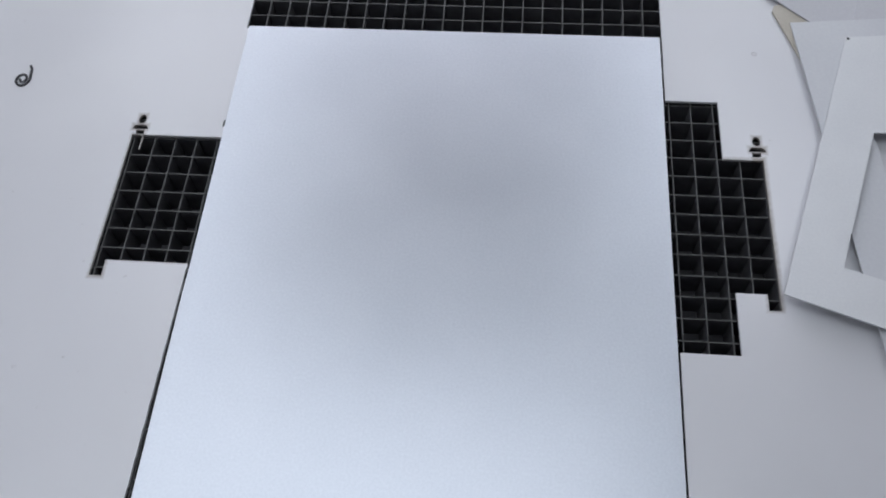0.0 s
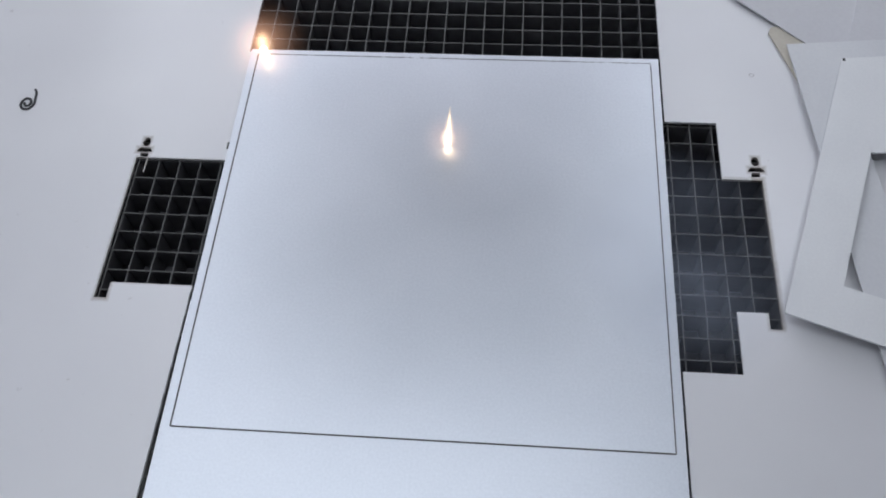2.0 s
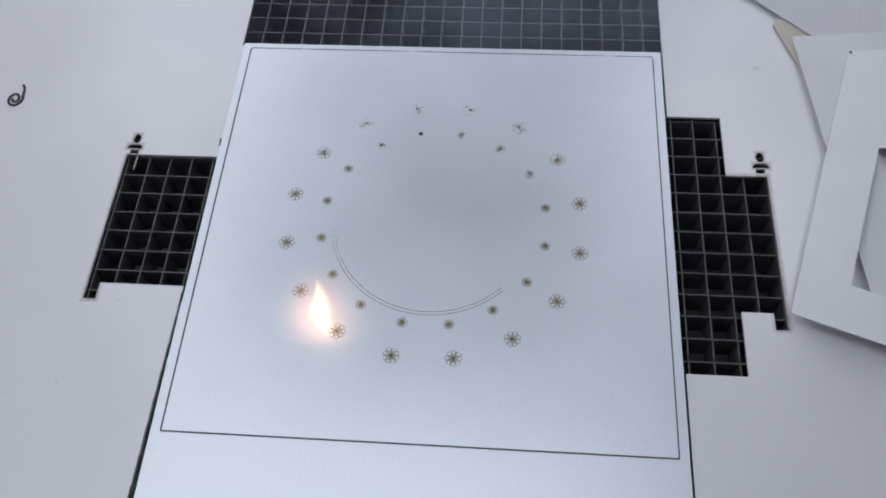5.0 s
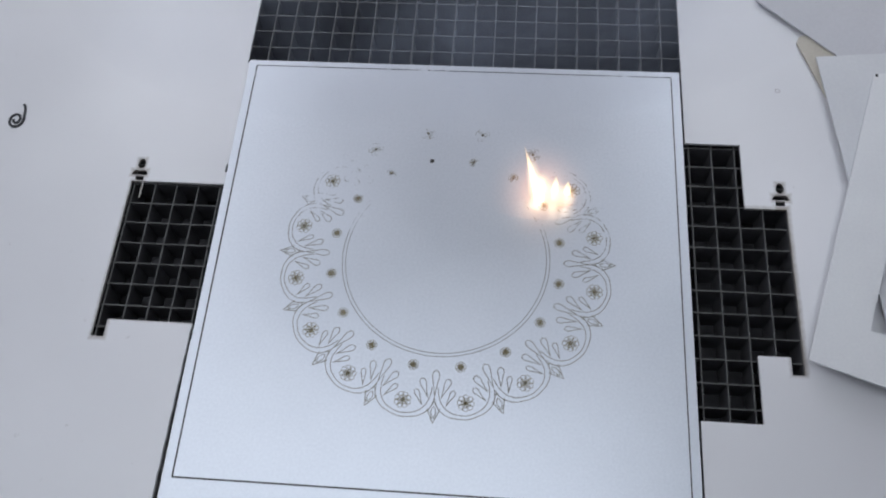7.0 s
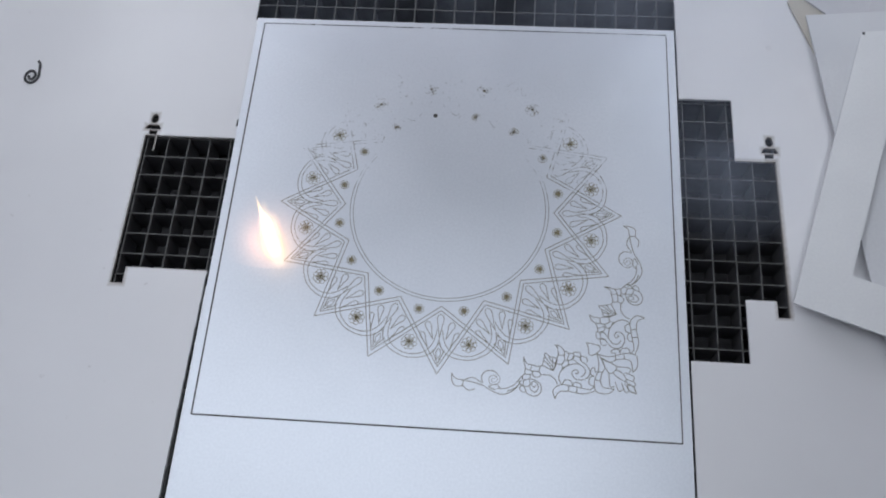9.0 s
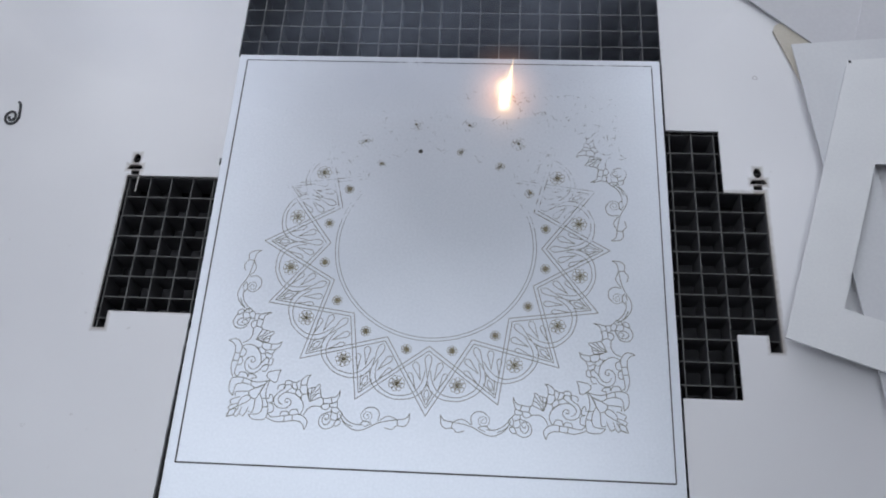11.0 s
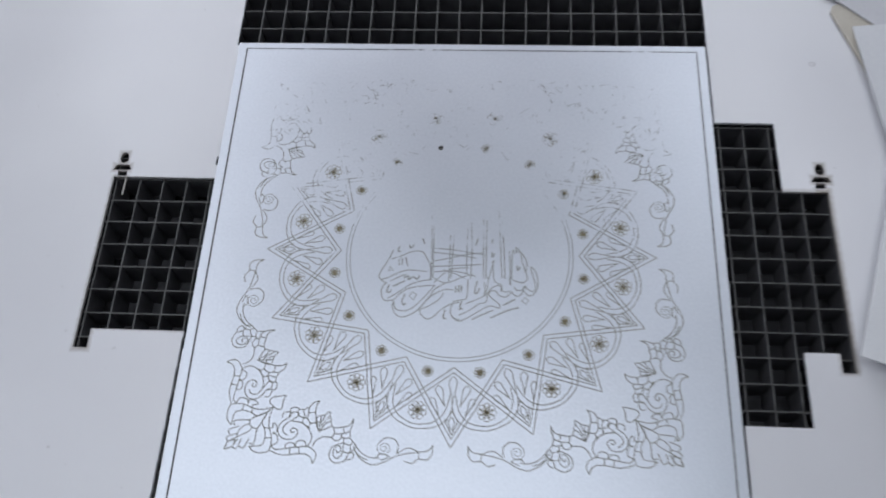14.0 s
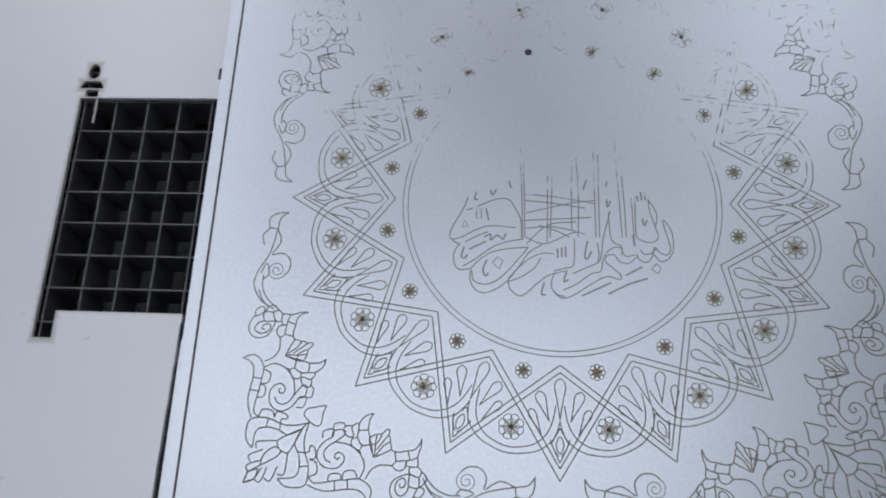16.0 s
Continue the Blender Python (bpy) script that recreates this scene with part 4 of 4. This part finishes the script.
# ---- what moves ----
def motions():
    for ob, t, x, y, turn in MARKS:
        if isinstance(turn, tuple):
            make = lambda z: pose(x, y, z) 
        else:
            lift = 0.00003 if ob in DEEP else 0.0
            make = lambda z: pose(x, y, z + lift, 0, 0, turn)
        walk(ob, [(0.0, make(DOWN)), (max(t - 0.04, 0.02), make(DOWN)), (t + 0.03, make(UP)), (16.0, make(UP))])
    # between: it leaps from flower to flower, then round the scallops
    hops = sorted((3.80 + 0.07 * ORDER[k], 0.1365 * math.cos(radians(11.25 + 22.5 * k)), 0.1365 * math.sin(radians(11.25 + 22.5 * k))) for k in range(16) if k not in first)
    hops += [(4.95 + 0.1 * i, 0.14 * math.cos(1.7 + 2.3 * i), 0.14 * math.sin(1.7 + 2.3 * i)) for i in range(8)]
    burning = [
        (0.1, -0.212, 0.203), (0.2, -0.212, 0.116), (0.3, -0.211, 0.024), (0.4, -0.211, -0.070), (0.5, -0.210, -0.162), (0.6, -0.176, -0.211), (0.7, -0.087, -0.211), (0.8, 0.001, -0.210),
        (0.9, 0.087, -0.211), (1.0, 0.177, -0.211), (1.1, 0.208, -0.158), (1.2, 0.209, -0.068), (1.3, 0.209, 0.021), (1.4, 0.210, 0.109), (1.5, 0.206, 0.184), (1.6, 0.142, 0.210), (1.7, 0.054, 0.210),
        (1.8, -0.037, 0.210), (1.9, -0.125, 0.210), (2.0, -0.203, 0.210), (2.1, -0.033, -0.090), (2.2, -0.067, 0.057), (2.4, 0.088, 0.051), (2.5, -0.084, 0.041), (2.6, 0.101, 0.010),
        (2.8, -0.103, -0.026), (3.0, -0.019, 0.087), (3.2, -0.063, 0.080), (3.3, 0.113, 0.061), (3.4, -0.116, 0.069), (3.5, 0.112, -0.084), (3.6, 0.134, -0.033), (3.7, -0.138, 0.013),
        *hops,
        (5.8, 0.099, -0.101), (5.9, -0.059, -0.140), (6.0, -0.046, -0.121), (6.1, -0.086, -0.090), (6.2, -0.103, -0.085), (6.3, 0.001, -0.158), (6.4, 0.006, -0.145), (6.5, -0.122, -0.020),
        (6.6, -0.074, 0.091), (6.7, -0.113, 0.098), (6.8, -0.113, 0.023), (6.9, 0.122, -0.034), (7.0, 0.083, 0.066), (7.1, 0.005, 0.120), (7.2, 0.029, 0.113), (7.4, 0.046, -0.140), (7.5, 0.045, -0.095),
        (7.6, -0.113, -0.058), (7.7, -0.006, -0.110), (7.8, -0.017, -0.137), (7.9, -0.006, -0.152), (8.0, 0.169, -0.086), (8.1, 0.142, -0.074), (8.2, 0.158, -0.148), (8.4, 0.136, -0.113),
        (8.5, 0.143, -0.099), (8.6, 0.025, -0.167), (8.7, 0.100, -0.154), (8.8, 0.123, -0.156), (9.0, -0.162, -0.048), (9.1, -0.141, -0.107), (9.2, -0.151, -0.132),
        (9.5, -0.120, -0.150), (9.8, -0.150, -0.060), (10.2, -0.05, -0.165), (10.4, 0.150, 0.140), (10.7, 0.160, 0.050), (11.0, 0.060, 0.165), (11.3, -0.082, 0.166), (11.4, -0.042, 0.171), (11.5, -0.103, 0.135),
        (11.6, -0.122, 0.172), (11.7, 0.031, 0.013), (11.8, 0.018, -0.033), (11.9, 0.010, 0.003), (12.0, 0.024, -0.048), (12.2, -0.008, 0.000), (12.4, 0.006, -0.013), (12.5, -0.003, -0.023), (12.6, -0.042, -0.027)]
    OUT = -0.5
    dwell = []
    for t, x, y in burning:
        stay = (t,) if t < 2.05 else (t - 0.034, t + 0.034)
        dwell += [(q, pose(x, y, 0.0005)) for q in stay]
    walk(main_flame, [(0.0, pose(-0.212, 0.21, OUT)), (0.04, pose(-0.212, 0.21, OUT))] + dwell
         + [(12.7, pose(-0.03, -0.03, 0.0005)), (12.76, pose(-0.03, -0.03, OUT)), (16.0, pose(-0.03, -0.03, OUT))])
    up, low = pose(0, 0, 0, -10, -5, 0), pose(0, 0, -0.056, 0, 0, 0)
    walk(main_tongue, [(0.0, low), (2.02, low), (2.16, up), (6.0, pose(0, 0, -0.008, -8, 5, 0)), (7.0, pose(0, 0, 0.0, -12, -14, 0)), (9.0, pose(0, 0, 0.008, -12, -1, 0)), (12.0, pose(0, 0, -0.022, -12, 8, 0)), (16.0, up)])
    shut = pose(0, 0, -0.060, 32)
    def lobes(ob, *stays):
        """Show a lobe at (time, x, y) for a moment each, and shut it in between."""
        rows = [(0.0, shut)]
        for t, x, y in stays:
            if t - 0.10 > rows[-1][0] + 0.01:
                rows.append((t - 0.10, shut))
            rows += [(t - 0.045, pose(x, y, 0.010, 32)), (t + 0.045, pose(x, y, 0.010, 32))]
            rows.append((t + 0.10, shut))
        walk(ob, rows + [(16.0, shut)])
    lobes(lobe_a, (2.1, 0.012, -0.004), (5.8, 0.014, 0.014), (6.0, 0.009, 0.000), (6.2, 0.012, -0.004), (6.5, 0.012, 0.014), (7.0, 0.013, -0.002), (7.25, 0.004, 0.012), (7.5, 0.012, -0.002), (8.0, 0.003, 0.012), (9.0, -0.003, 0.016), (12.0, 0.012, 0.010), (12.5, 0.008, -0.004))
    lobes(lobe_b, (2.1, -0.012, 0.003), (5.8, -0.010, -0.006), (6.0, -0.009, 0.004), (6.2, -0.012, 0.004), (6.5, -0.009, -0.012), (7.0, 0.024, -0.003), (7.5, -0.010, 0.003), (8.0, 0.001, -0.006), (9.0, 0.003, -0.006), (12.0, -0.011, -0.006), (12.5, -0.009, -0.006))
    second = [(2.0, 0.004, 0.093), (2.4, -0.084, -0.064), (2.8, 0.018, -0.103), (3.2, 0.056, 0.090), (6.0, -0.120, -0.054), (7.5, 0.103, -0.083), (8.1, 0.172, -0.037), (8.2, 0.146, -0.101),
              (11.3, -0.153, 0.088), (12.4, -0.055, -0.006), (12.5, -0.039, -0.022), (12.6, -0.005, -0.035)]
    keys = [(0.0, pose(0.004, 0.093, OUT))]
    for i, (t, x, y) in enumerate(second):
        joined = i and t - second[i - 1][0] < 0.15
        if not joined:
            keys.append((t - 0.07, pose(x, y, OUT)))
        keys.append((t - 0.02, pose(x, y, 0.0005)))
        keys.append((t + 0.03, pose(x, y, 0.0005)))
        if not (i + 1 < len(second) and second[i + 1][0] - t < 0.15):
            keys.append((t + 0.08, pose(x, y, OUT)))
    walk(far_smoke, [(0.0, pose(0, 0.85, 0.01)), (1.9, pose(0, 0.85, 0.01)), (2.35, pose(0.02, 0.30, 0.012, 4)), (3.5, pose(-0.05, 0.31, 0.015, 5, 0, 4)), (6.0, pose(0.05, 0.30, 0.012, 5, 0, -5)), (7.0, pose(-0.02, 0.30, 0.012, 4, 0, 3)),
                     (8.0, pose(0.12, 0.30, 0.012, 4)), (9.0, pose(0.14, 0.29, 0.012, 4, 0, 4)), (11.5, pose(-0.12, 0.31, 0.012, 5)), (12.0, pose(0.09, 0.30, 0.012, 5)), (12.5, pose(0.0, 0.29, 0.012, 4, 0, 5)), (13.0, pose(0.04, 0.33, 0.015, 5)),
                     (13.6, pose(0.02, 0.85, 0.02)), (16.0, pose(0.02, 0.85, 0.02))])
    walk(near_smoke, [(0.0, pose(-0.27, 0.85, 0.01)), (0.35, pose(-0.27, 0.75, 0.01)), (0.6, pose(-0.25, 0.02, 0.006)), (1.0, pose(-0.26, 0.0, 0.008, 0, 0, 8)), (1.25, pose(0.25, -0.10, 0.006)), (1.9, pose(0.27, -0.05, 0.008, 0, 0, 9)),
                      (2.4, pose(-0.17, 0.03, 0.006)), (3.0, pose(-0.18, 0.06, 0.01)), (3.6, pose(-0.4, 0.8, 0.01)), (7.5, pose(0.35, 0.8, 0.01)), (8.0, pose(0.26, 0.05, 0.006)), (8.8, pose(0.27, 0.06, 0.008, 0, 0, 6)),
                      (9.0, pose(0.25, 0.08, 0.008)), (9.6, pose(0.3, 0.8, 0.01)), (16.0, pose(0.3, 0.85, 0.01))])
    gone = pose(0.21, 0.18, OUT)
    walk(pointer, [(0.0, gone), (13.18, gone), (13.24, pose(0.2095, 0.178, 0.0004)), (13.56, pose(0.2095, 0.165, 0.0004)), (13.64, pose(0.2095, 0.165, OUT)), (13.76, pose(-0.1, 0.2135, OUT, 0, 0, 85)), (13.82, pose(-0.1, 0.2135, 0.0004, 0, 0, 85)),
                   (13.96, pose(0.12, 0.2135, 0.0004, 0, 0, 85)), (14.04, pose(0.12, 0.2135, OUT, 0, 0, 85)), (14.7, pose(0.0, -0.21, OUT, 0, 0, 85)), (14.76, pose(0.05, -0.2125, 0.0004, 0, 0, 85)), (14.86, pose(0.12, -0.2125, 0.0004, 0, 0, 85)),
                   (14.94, pose(0.12, -0.2125, OUT, 0, 0, 85)), (15.36, pose(-0.2135, 0.13, OUT)), (15.44, pose(-0.2135, 0.13, 0.0004)), (15.9, pose(-0.2135, 0.05, 0.0004)), (15.96, pose(-0.2135, 0.05, OUT)), (16.0, pose(-0.2135, 0.05, OUT))])
    away = pose(0.17, 0.2125, OUT)
    walk(cross_pointer, [(0.0, away), (13.38, away), (13.44, pose(0.165, 0.2125, 0.0005)), (13.72, pose(0.150, 0.2125, 0.0005)), (13.78, pose(0.150, 0.2125, OUT)), (16.0, pose(0.150, 0.2125, OUT))])
    walk(side_flame, keys + [(16.0, pose(0, 0, OUT))])


motions()
